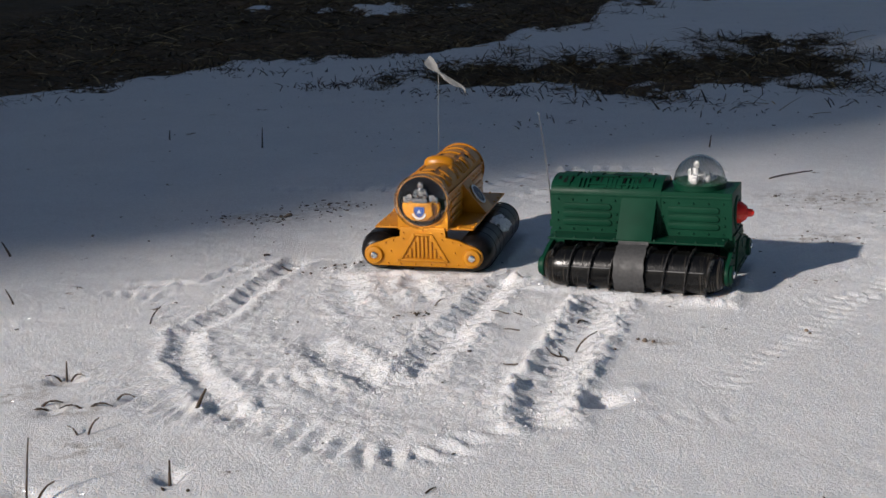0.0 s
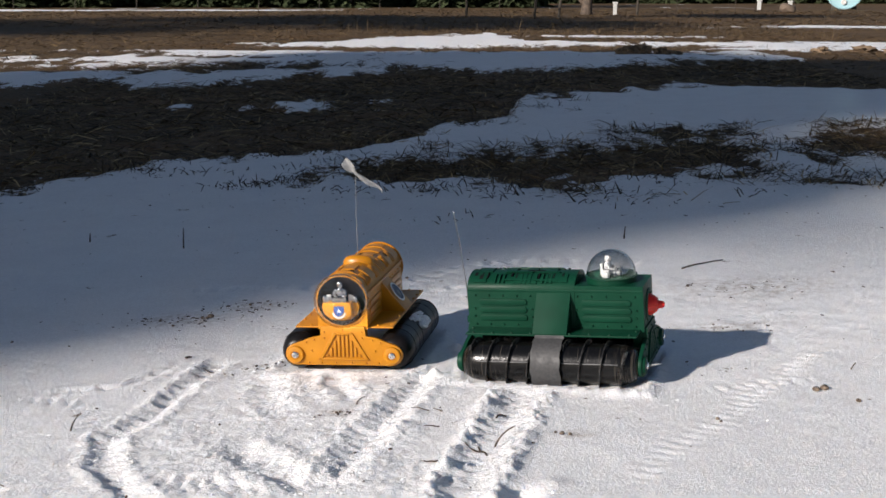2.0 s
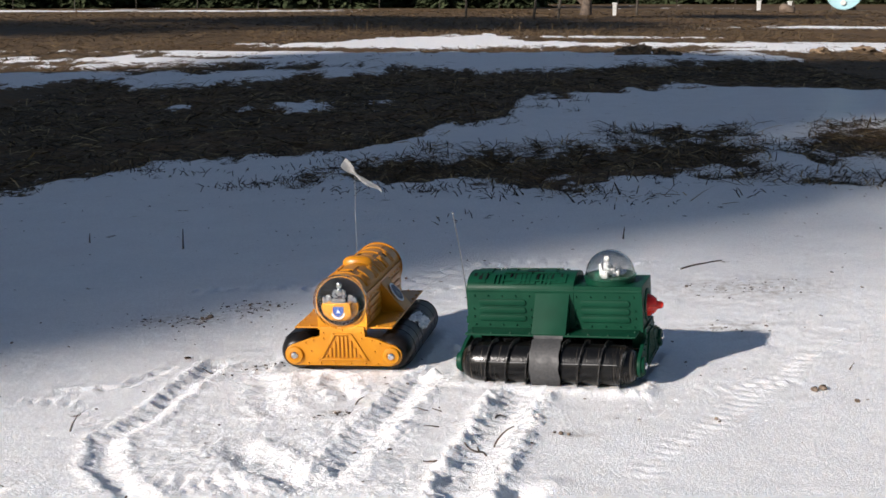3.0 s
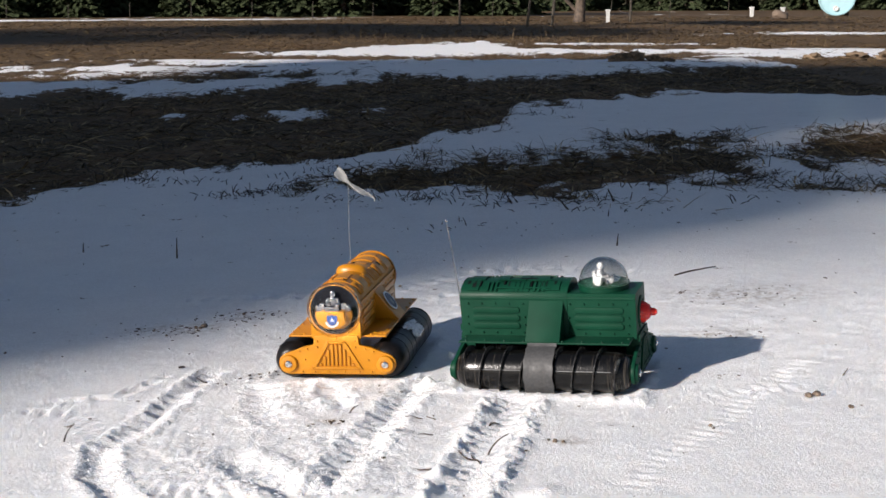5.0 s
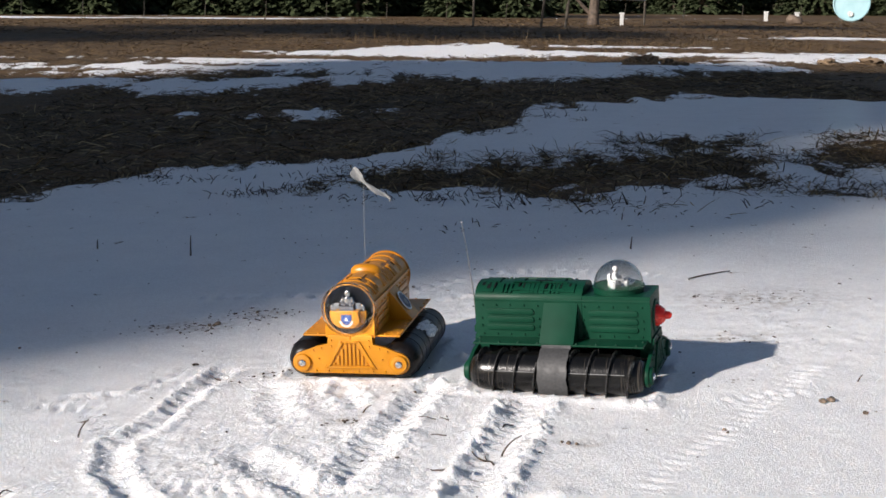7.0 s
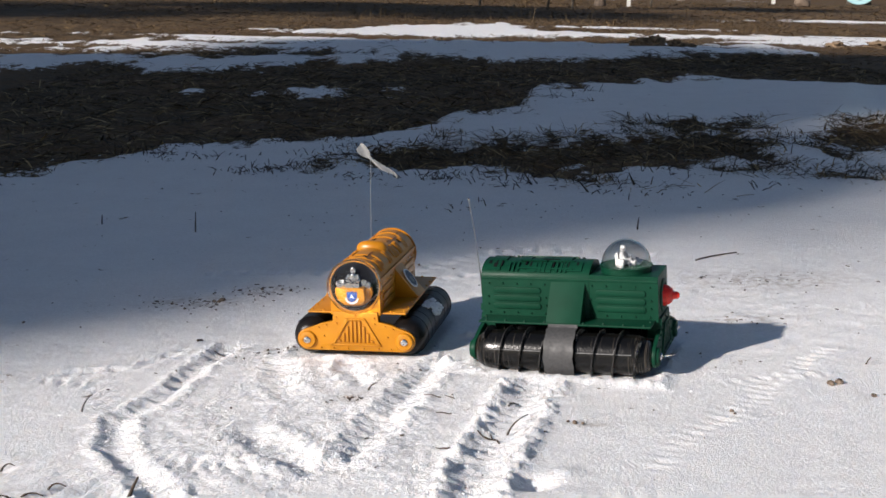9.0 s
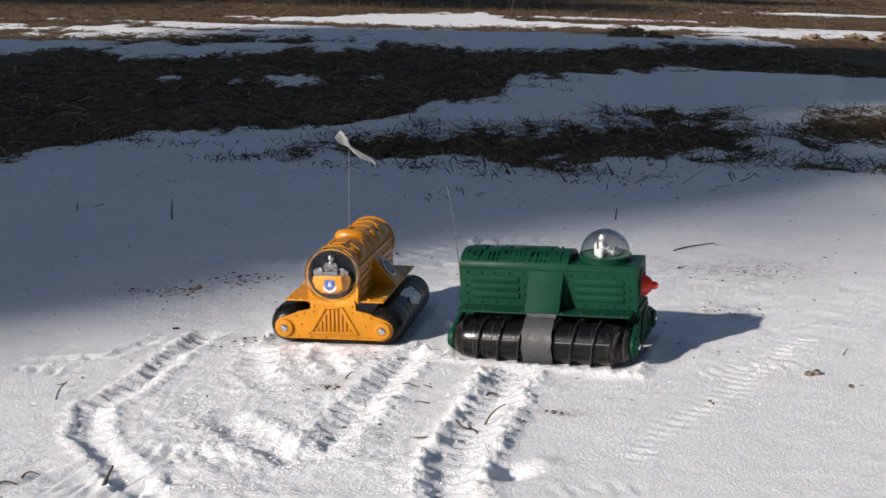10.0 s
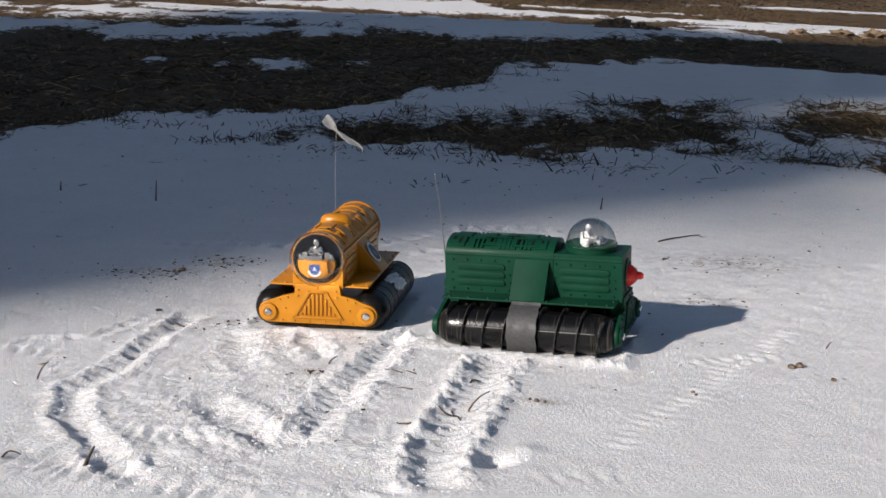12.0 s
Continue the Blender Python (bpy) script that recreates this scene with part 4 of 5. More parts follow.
    lathe(bm, [(0.0185, 0.0), (0.0180, 0.004), (0.0155, 0.010), (0.0105, 0.0155), (0.0068, 0.0175), (0.0062, 0.024), (0.0035, 0.0275), (0.0, 0.028)], Matrix.Translation((0, END_Y - 0.0004, 0.1165)) @ ALONG_Y, 30)
    lamp = part("nose_lamp", bm, MAT_RED, toy, "red nose lamp")
    for k in range(6):
        a = math.pi * k / 3
        bm = bmesh.new()
        tube(bm, [(0.0178 * math.cos(a), END_Y + 0.004, 0.1165 + 0.0178 * math.sin(a)), (0.0105 * math.cos(a), END_Y + 0.0155, 0.1165 + 0.0105 * math.sin(a))], [0.0013, 0.0010], 5)
        part("lamp_rib", bm, MAT_RED, lamp)
    # strips of tape hold a mat round each pontoon
    for sx in (-1, 1):
        bm = bmesh.new()
        path = [(0.0872, 0.0835), (0.0905, 0.0790)] + [(0.086 + 0.0412 * math.cos(radians(a)), 0.0375 + 0.0412 * math.sin(radians(a))) for a in range(80, -120, -10)]
        prev = None
        for k, (px, pz) in enumerate(path):
            qx, qz = path[min(k + 1, len(path) - 1)]
            ox, oz = path[max(k - 1, 0)]
            n = Vector((-(qz - oz), qx - ox)).normalized() * 0.0007
            row = []
            for j in range(7):
                y = -0.0245 + 0.049 * j / 6 + 0.0008 * math.sin(k * 1.7)
                bulge = 0.0006 * math.sin(j * 2.1 + k * 0.9)
                row.append((bm.verts.new((sx * (px + n.x + bulge), y, pz + n.y)), bm.verts.new((sx * (px - n.x + bulge), y, pz - n.y))))
            if prev:
                for j in range(6):
                    bm.faces.new((prev[j][0], prev[j + 1][0], row[j + 1][0], row[j][0]))
                    bm.faces.new((prev[j][1], row[j][1], row[j + 1][1], prev[j + 1][1]))
                for j in (0, 6):
                    bm.faces.new((prev[j][0], row[j][0], row[j][1], prev[j][1]))
            prev = row
        part("tape_strip", bm, MAT_TAPE, toy, "grey cloth tape strip")
    # aerial at the tail
    bm = bmesh.new()
    tube(bm, [(0.030, -0.153, 0.094), (0.030, -0.155, 0.15), (0.030, -0.162, 0.22), (0.030, -0.170, 0.279)], [0.0010, 0.0010, 0.0009, 0.0008], 6)
    aerial = part("aerial", bm, MAT_ROD, toy, "thin steel whip aerial")
    bm = bmesh.new()
    ball(bm, (0.030, -0.170, 0.280), (0.0022, 0.0022, 0.0022), 10, 6)
    part("aerial_tip", bm, MAT_CHROME, aerial, "bright ball tip")
    bm = bmesh.new()
    box(bm, 0.026, 0.034, -0.156, -0.149, 0.088, 0.100, 0.001)
    part("aerial_socket", bm, MAT_GREEN, toy)
    return toy


crawler = yellow_toy()
green_toy()
bpy.context.view_layer.update()


def streamer():
    """A strip of white film knotted to the yellow toy's aerial, blown sideways."""
    knot = crawler.matrix_world @ Vector((0.010, -0.034, 0.327))
    bm = bmesh.new()
    run = [(-0.022, 0.004, 0.023, 0.0080), (-0.017, 0.002, 0.018, 0.0095), (-0.009, 0.0, 0.010, 0.0085), (-0.002, 0.0, 0.003, 0.0035), (0.002, 0.0, -0.001, 0.0022), (0.011, -0.003, -0.008, 0.0040),
           (0.023, -0.002, -0.016, 0.0050), (0.034, 0.002, -0.021, 0.0040), (0.042, 0.004, -0.025, 0.0030), (0.0475, 0.005, -0.030, 0.0018), (0.0475, 0.005, -0.036, 0.0008)]
    prev = None
    for k, (x, y, z, w) in enumerate(run):
        c = knot + Vector((x, y, z))
        tw = 0.9 + 0.35 * math.sin(k * 0.8)
        d = Vector((math.sin(tw) * 0.75, 0.35 * math.cos(k * 1.1), math.cos(tw) * 0.55 + 0.45))
        d.normalize()
        row = []
        for j in range(5):
            u = (j - 2) / 2
            fold = Vector((0, 0.004 * math.sin(u * 3.0 + k), 0))
            p = c + d * w * u + fold * min(1, w / 0.008)
            row.append((bm.verts.new(p), bm.verts.new(p + Vector((0.0002, 0.0006, 0.0002)))))
        if prev:
            for j in range(4):
                bm.faces.new((prev[j][0], prev[j + 1][0], row[j + 1][0], row[j][0]))
                bm.faces.new((prev[j][1], row[j][1], row[j + 1][1], prev[j + 1][1]))
            for j in (0, 4):
                bm.faces.new((prev[j][0], row[j][0], row[j][1], prev[j][1]))
        prev = row
    tagged(new("streamer", finish(bm, "streamer", MAT_FILM, 80)), "crumpled white plastic film strip tied to an aerial", "streamer")


def clinging_snow(local, size, count, seed):
    """A crumbly crust of snow on the yellow toy's pontoon."""
    rng = random.Random(seed)
    bm = bmesh.new()
    for _ in range(count):
        a, y = radians(rng.uniform(local[0], local[1])), rng.uniform(local[2], local[3])
        r = 0.0345
        x = -(0.086 + r * math.cos(a))
        z = 0.0365 + r * math.sin(a)
        s = rng.uniform(0.5, 1.2) * size
        bmesh.ops.create_icosphere(bm, subdivisions=1, radius=s, matrix=Matrix.Translation((x, y, z)) @ Matrix.Diagonal((rng.uniform(0.7, 1.2), rng.uniform(0.7, 1.4), rng.uniform(0.5, 0.9), 1)))
    for v in bm.verts:
        v.co += Vector((rng.uniform(-1, 1), rng.uniform(-1, 1), rng.uniform(-1, 1))) * size * 0.18
    bmesh.ops.transform(bm, matrix=crawler.matrix_world, verts=bm.verts)
    tagged(new("snow_crust", finish(bm, "snow_crust", MAT_SNOW, 70)), "crumbly white snow crust on a black pontoon", "snow")


streamer()
clinging_snow((25, 75, -0.035, 0.030), 0.0052, 70, 5)


# ---- trees ----
def conifer_meshes(seed, tall, wide):
    """Trunk with limbs, and a crown of drooping needle sprays down to the ground."""
    rng = random.Random(seed)
    bm = bmesh.new()
    tube(bm, [(0, 0, -0.2), (0.02, 0, tall * 0.3), (-0.03, 0.02, tall * 0.65), (0, 0, tall)], [0.17, 0.13, 0.07, 0.01], 8)
    sprays_v, sprays_f = [], []

    def spray(p, d, length, w):
        side = d.cross(Vector((0, 0, 1))).normalized()
        for _ in range(3):
            s2 = (side + Vector((rng.uniform(-0.4, 0.4), rng.uniform(-0.4, 0.4), rng.uniform(-0.7, 0.7)))).normalized()
            q = p + d * length * rng.uniform(0.5, 1.1) + Vector((0, 0, -rng.uniform(0.05, 0.35) * length))
            n = len(sprays_v)
            sprays_v.extend([p + s2 * w * 0.35, p - s2 * w * 0.35, q - s2 * w * 0.12, q + s2 * w * 0.12, (p + q) / 2 + s2 * w, (p + q) / 2 - s2 * w])
            sprays_f.extend([(n, n + 1, n + 5, n + 4), (n + 4, n + 5, n + 2, n + 3)])

    z = 0.15
    while z < tall * 0.98:
        k = z / tall
        reach = wide * (1 - k) ** 0.8 * rng.uniform(0.8, 1.1)
        for b in range(26):
            a = rng.uniform(0, 2 * math.pi)
            d = Vector((math.cos(a), math.sin(a), rng.uniform(-0.35, -0.05)))
            far = reach * rng.uniform(0.6, 1.1)
            if b < 3:
                tube(bm, [(0, 0, z), tuple(d * far * 0.9 + Vector((0, 0, z)))], [0.03, 0.006], 4)
            steps = max(3, int(far / 0.2))
            for s in range(steps):
                spray(Vector((0, 0, z)) + d * far * ((s + 0.8) / steps) ** 0.7, (d + Vector((rng.uniform(-0.5, 0.5), rng.uniform(-0.5, 0.5), 0))).normalized(), 0.26, 0.10)
        z += 0.20 + 0.14 * k
    trunk = finish(bm, "trunk", MAT_BARK)
    crown = bpy.data.meshes.new("crown")
    crown.from_pydata([tuple(v) for v in sprays_v], [], sprays_f)
    crown.materials.append(MAT_NEEDLE)
    return trunk, crown


def tree(name, m, meshes, label, group):
    t = thing(name, m, label, "tree", group)
    for nm, me in zip(("trunk", "crown"), meshes):
        ob = new(nm, me)
        ob.parent = t
    return t


def ground_pose(x, y, turn=0.0, size=1.0, dz=0.0):
    return pose(x, y, float(height(x, y)[0]) + dz, 0, 0, turn) @ Matrix.Diagonal((size, size, size, 1))


rng = random.Random(11)
KINDS = [conifer_meshes(s, h, w) for s, h, w in ((1, 7.0, 1.7), (2, 8.5, 1.9), (3, 6.0, 1.6))]
x = -34.0
while x < 3.5:
    y = 66 + rng.uniform(-3, 3)
    tree("conifer", ground_pose(x, y, rng.uniform(0, 360), rng.uniform(0.85, 1.2)), KINDS[rng.randrange(3)], "dark green conifer with branches down to the ground", "conifers along the field")
    x += rng.uniform(0.8, 1.5)
for k in range(22):
    tree("conifer", ground_pose(-36 + 1.9 * k, 72 + rng.uniform(-2, 3), rng.uniform(0, 360), rng.uniform(1.1, 1.5)), KINDS[rng.randrange(3)], "dark green conifer in the back row", "conifers along the field")


for k in range(30):
    tree("conifer", ground_pose(4 + 2.2 * k, 118 + rng.uniform(-4, 4), rng.uniform(0, 360), rng.uniform(1.2, 1.7)), KINDS[rng.randrange(3)], "distant dark conifer across the field", "conifers across the field")


def pine_meshes(seed, tall, reach, thick, clumps):
    """A tall pine: bare trunk, limbs, and a broad flat crown of needle tufts."""
    r = np.random.RandomState(seed)
    bm = bmesh.new()
    tube(bm, [(0, 0, -0.3), (0.1, 0, tall * 0.4), (0, 0.1, tall * 0.8), (0, 0, tall + thick * 0.6)], [0.26, 0.21, 0.14, 0.04], 10)
    for k in range(16):
        a = k * 2.4
        tube(bm, [(0, 0, tall - thick * 0.8 + 0.1 * k), (reach * 0.5 * math.cos(a), reach * 0.5 * math.sin(a), tall - thick * 0.3), (reach * 0.9 * math.cos(a), reach * 0.9 * math.sin(a), tall)], [0.09, 0.05, 0.015], 5)
    trunk = finish(bm, "trunk", MAT_BARK)
    a, rad = r.uniform(0, 2 * np.pi, clumps), 1.08 * reach * r.beta(1.6, 1.9, clumps)
    rad *= 0.88 + 0.14 * np.sin(a * 5 + seed) + 0.06 * np.sin(a * 11)
    c = np.stack([rad * np.cos(a), rad * np.sin(a), tall + thick * (1 - (rad / (reach * 1.1)) ** 2) * r.uniform(-1, 1, clumps)], -1)
    n = 8
    base = np.repeat(c, n, 0)
    d = r.normal(size=(clumps * n, 3))
    d /= np.linalg.norm(d, axis=1)[:, None]
    e = np.cross(d, r.normal(size=d.shape))
    e /= np.linalg.norm(e, axis=1)[:, None]
    verts = np.stack([base - e * 0.05, base + e * 0.05, base + d * 0.40 + e * 0.09, base + d * 0.40 - e * 0.09], 1).reshape(-1, 3)
    crown = bpy.data.meshes.new("crown")
    crown.from_pydata(verts.tolist(), [], np.arange(len(verts)).reshape(-1, 4).tolist())
    crown.materials.append(MAT_NEEDLE)
    return trunk, crown


def shade_pine(sx, sy, tall, reach, thick, seed, clumps=5200):
    """An unseen pine, added so that its crown's shade lies round (sx, sy)."""
    back = tall / math.tan(SUN_EL)
    tree("pine", pose(sx + SUN_XY.x * back, sy + SUN_XY.y * back, 0.0), pine_meshes(seed, tall, reach, thick, clumps), "unseen tall pine with bare trunk and broad crown, added for its shade", "pines beside the field")


# pines out of view, placed and thinned only to shape the field's shade
shade_pine(-3.0, 7.5, 10.5, 4.8, 1.0, 21, 7500)
shade_pine(-1.1, 5.47, 9.5, 2.95, 0.6, 22, 1500)
shade_pine(-1.9, 3.0, 9.5, 1.5, 0.4, 42, 6)
shade_pine(-0.8, 13.7, 12.0, 1.5, 0.5, 43, 160)
shade_pine(1.2, 13.2, 12.0, 2.0, 0.5, 34, 1100)
shade_pine(0.35, 4.35, 10.0, 1.6, 0.4, 33, 60)
shade_pine(0.1, 9.3, 10.0, 2.7, 0.6, 25, 1500)
shade_pine(3.0, 9.8, 11.0, 3.1, 0.6, 27, 1500)
shade_pine(-6.0, 5.6, 11.0, 3.6, 1.0, 28, 5200)
shade_pine(-12.0, 27.0, 14.0, 7.0, 1.5, 23, 480)
shade_pine(-2.0, 33.0, 14.0, 7.0, 1.5, 24, 800)
shade_pine(8.5, 38.0, 14.0, 4.0, 1.0, 26, 160)
shade_pine(-8.0, 23.5, 14.0, 5.0, 1.2, 29, 260)
shade_pine(-17.0, 25.0, 14.0, 6.0, 1.2, 30, 220)
shade_pine(1.0, 29.0, 14.0, 5.0, 1.2, 31, 480)

# ---- dead grass on the thawed strips ----


def blades(name, count, region, lean, tall, wide, mat, label, seed, cover=True):
    """Loose and matted blades in a rectangle of ground, thick where the snow has gone."""
    r = np.random.RandomState(seed)
    x0, x1, y0, y1 = region
    px, py = r.uniform(x0, x1, count), r.uniform(y0, y1, count)
    clump = value_noise(px, py, 0.25, 3)
    keep = np.ones(count, bool)
    if cover == "edge":
        g = grass_cover(px, py) + 0.2 * clump
        keep = (g > 0.14) & (g < 0.60)
    elif cover:
        keep = grass_cover(px, py) + 0.25 * clump > r.uniform(0.12, 0.95, count)
    px, py, clump = px[keep], py[keep], clump[keep]
    n = len(px)
    pz = height(px, py)
    a = r.uniform(0, 2 * np.pi, n)
    up = np.clip(r.beta(1.0, 3.0, n) * lean, 0.02, 1.0)
    ln = tall * r.uniform(0.4, 1.3, n) * (1 + 0.5 * clump)
    d = np.stack([np.cos(a) * np.sqrt(1 - up ** 2), np.sin(a) * np.sqrt(1 - up ** 2), up], -1)
    side = np.stack([-np.sin(a), np.cos(a), r.uniform(-0.6, 0.6, n)], -1)
    root = np.stack([px, py, pz - 0.004], -1)
    w = (wide * r.uniform(0.6, 1.3, n))[:, None]
    mid = root + d * (ln * 0.55)[:, None]
    tip = root + d * ln[:, None] + np.stack([0 * a, 0 * a, -ln * r.uniform(0.05, 0.3, n)], -1)
    verts = np.stack([root - side * w, root + side * w, mid + side * w * 0.8, mid - side * w * 0.8, tip], 1).reshape(-1, 3)
    i = np.arange(n)[:, None] * 5
    faces = (i + np.array([[0, 1, 2, 3]])).tolist() + (i + np.array([[3, 2, 4]])).tolist()
    me = bpy.data.meshes.new(name)
    me.from_pydata(verts.tolist(), [], faces)
    me.materials.append(mat)
    tagged(new(name, me), label, "grass", kind="stuff")


blades("dead_grass", 30000, (-0.5, 2.4, 3.8, 6.4), 0.75, 0.100, 0.0018, MAT_BLADE, "matted dead grass in a thawed strip", 31)
blades("dead_grass", 64000, (-3.0, 3.4, 4.8, 13.0), 0.5, 0.150, 0.0030, MAT_BLADE, "dark matted dead grass in the shade", 32)
blades("edge_grass", 40000, (-2.2, 2.4, 3.9, 8.5), 1.1, 0.065, 0.0019, MAT_BLADE, "ragged dead grass along the edge of the snow", 36, "edge")
blades("dead_grass", 34000, (-6.5, 7.0, 11.5, 26.0), 0.6, 0.13, 0.0050, MAT_TAN, "tan dead grass between snow strips", 33)
blades("dead_grass", 30000, (-14, 16, 25.0, 52.0), 0.6, 0.16, 0.011, MAT_TAN, "tan dead grass of the far field", 34)
blades("tall_grass", 2600, (-2.5, 6.0, 19.0, 30.0), 2.0, 0.20, 0.0028, MAT_TAN, "standing straw-coloured grass", 35)


# ---- single stems, twigs and stones on the snow ----
def stem(x, y, tall, lean, turn, bend=0.3, thick=0.0011, hook=0.0, mat=MAT_STEM, label="thin dark dead stem standing in snow"):
    z = float(height(x, y)[0])
    c, s = math.cos(radians(turn)), math.sin(radians(turn))
    pts = []
    for k in range(6):
        u = k / 5
        out = tall * (math.tan(radians(lean)) * u + bend * u * u)
        up = tall * (u - hook * u ** 3)
        pts.append((x + c * out, y + s * out, z - 0.004 + up))
    bm = bmesh.new()
    tube(bm, pts, [1.7 * thick * (1 - 0.11 * k) for k in range(6)], 5)
    tagged(new("dead_stem", finish(bm, "dead_stem", mat)), label, "plant stem", "dead stems in the snow")


def twig(x, y, length, turn, thick=0.0014, curve=0.0, rise=0.004, mat=MAT_STEM, label="dark twig lying on snow"):
    c, s = math.cos(radians(turn)), math.sin(radians(turn))
    pts = []
    for k in range(6):
        u = k / 5 - 0.5
        bow = curve * length * (0.25 - u * u)
        px, py = x + c * u * length - s * bow, y + s * u * length + c * bow
        pts.append((px, py, float(height(px, py)[0]) + thick * 0.6 + rise * (0.25 - u * u)))
    bm = bmesh.new()
    tube(bm, pts, [thick * (1 - 0.08 * k) for k in range(6)], 5)
    tagged(new("twig", finish(bm, "twig", mat)), label, "twig", "twigs on the snow")


def pebble(x, y, r, seed, label="small brown stone on snow"):
    q = random.Random(seed)
    bm = bmesh.new()
    bmesh.ops.create_icosphere(bm, subdivisions=2, radius=r)
    for v in bm.verts:
        v.co *= 0.8 + 0.35 * noise.noise(v.co / r * 1.3 + Vector((seed, 0, 0)))
        v.co.z *= 0.7
    bmesh.ops.rotate(bm, verts=bm.verts, matrix=Matrix.Rotation(q.uniform(0, 6), 3, "Z"))
    bmesh.ops.translate(bm, verts=bm.verts, vec=(x, y, float(height(x, y)[0]) + r * 0.4))
    tagged(new("stone", finish(bm, "stone", MAT_STONE, 50)), label, "stone", "stones on the snow")


# near left corner
stem(-0.535, 1.288, 0.090, 4, 80, 0.08, 0.0010)
stem(-0.532, 1.292, 0.060, 14, 30, 0.2, 0.0012, 0.3)
stem(-0.393, 1.344, 0.036, 2, 90, 0.02, 0.0014)
stem(-0.623, 1.670, 0.032, 3, 100, 0.1, 0.0012)
stem(-0.617, 1.668, 0.030, 8, 10, 0.5, 0.0010, 0.6)
stem(-0.628, 1.668, 0.026, 20, 190, 0.5, 0.0010, 0.5)
stem(-0.62, 1.562, 0.022, 30, 20, 0.7, 0.0013, 0.7)
stem(-0.605, 1.556, 0.018, 30, 200, 0.7, 0.0013, 0.7)
stem(-0.553, 1.553, 0.020, 30, 10, 0.9, 0.0012, 0.8)
stem(-0.56, 1.55, 0.020, 30, 190, 0.9, 0.0012, 0.8)
stem(-0.526, 1.580, 0.026, 20, 0, 0.6, 0.0011, 0.7)
stem(-0.525, 1.463, 0.028, 15, 60, 0.4, 0.0010, 0.3)
stem(-0.535, 1.460, 0.020, 25, 150, 0.5, 0.0009, 0.4)
stem(-0.412, 1.541, 0.024, 30, 60, 0.2, 0.0018)
stem(-0.576, 1.909, 0.036, 8, 40, 0.4, 0.0010, 0.2)
stem(-0.834, 2.023, 0.026, 25, 150, 0.3, 0.0012)
stem(-0.965, 2.345, 0.028, 35, 150, 0.2, 0.0016)
# middle and far
stem(-0.721, 3.523, 0.060, 2, 90, 0.05, 0.0016)
stem(-1.014, 3.652, 0.030, 3, 90, 0.1, 0.0016)
stem(0.475, 3.398, 0.034, 10, 70, 0.2, 0.0016)
stem(0.559, 4.087, 0.042, 22, 160, 0.1, 0.0024)
stem(0.405, 3.980, 0.036, 40, 160, 0.1, 0.0022)
stem(0.24, 4.15, 0.04, 35, 150, 0.1, 0.0020)
stem(0.33, 4.22, 0.04, 45, 140, 0.1, 0.0020)
stem(-0.148, 2.60, 0.044, 18, 150, 0.1, 0.0022)
stem(-0.30, 2.36, 0.018, 10, 30, 0.3, 0.0010)
stem(-0.143, 1.990, 0.022, 12, 20, 0.5, 0.0011, 0.3)
stem(0.070, 1.777, 0.040, 12, 20, 0.6, 0.0010, 0.2)
stem(0.672, 2.084, 0.016, 15, 10, 0.3, 0.0010)
twig(0.61, 3.02, 0.13, 32, 0.0022, 0.15)
twig(0.053, 1.754, 0.034, 110, 0.0014, 0.2)
twig(0.086, 1.909, 0.026, 50, 0.0016, 0.3)
twig(-0.039, 1.943, 0.030, 160, 0.0010, 0.3)
twig(-0.012, 1.939, 0.022, 130, 0.0012)
twig(0.04, 1.76, 0.030, 140, 0.0016, 0.2)
twig(-0.02, 1.70, 0.03, 130, 0.0014, 0.2)
twig(-0.02, 1.86, 0.024, 170, 0.0011, 0.2)
twig(-0.475, 2.327, 0.012, 30, 0.0026)
twig(-0.425, 2.25, 0.03, 140, 0.0013, 0.3)
twig(0.86, 3.86, 0.06, 20, 0.0012, 0.1, 0.004, MAT_STRAW, "pale straw lying on snow")
twig(0.704, 4.04, 0.07, 170, 0.0012, 0.1, 0.01, MAT_STRAW, "pale straw lying on snow")
twig(-0.1, 1.30, 0.02, 60, 0.0012)
twig(0.31, 1.27, 0.03, 110, 0.0012, 0.3)
for px, py, r, sd in ((0.584, 1.971, 0.0075, 1), (0.598, 1.976, 0.0085, 2), (0.632, 1.911, 0.0055, 3), (0.402, 1.840, 0.0040, 4), (0.405, 1.83, 0.003, 5), (0.169, 1.801, 0.0048, 6),
                      (0.18, 1.796, 0.0035, 7), (0.16, 1.81, 0.003, 8), (-0.596, 2.644, 0.004, 9), (-0.494, 2.665, 0.008, 10), (-0.50, 2.655, 0.005, 11), (-0.51, 2.66, 0.006, 12),
                      (-0.426, 2.771, 0.005, 13), (-0.56, 2.60, 0.004, 14), (-0.381, 2.762, 0.004, 15), (-0.16, 2.69, 0.006, 16), (0.083, 2.289, 0.004, 17), (-0.171, 1.949, 0.003, 18),
                      (-0.165, 1.95, 0.003, 19), (-0.86, 2.5, 0.004, 20), (-0.09, 3.0, 0.005, 21)):
    pebble(px, py, r, sd)


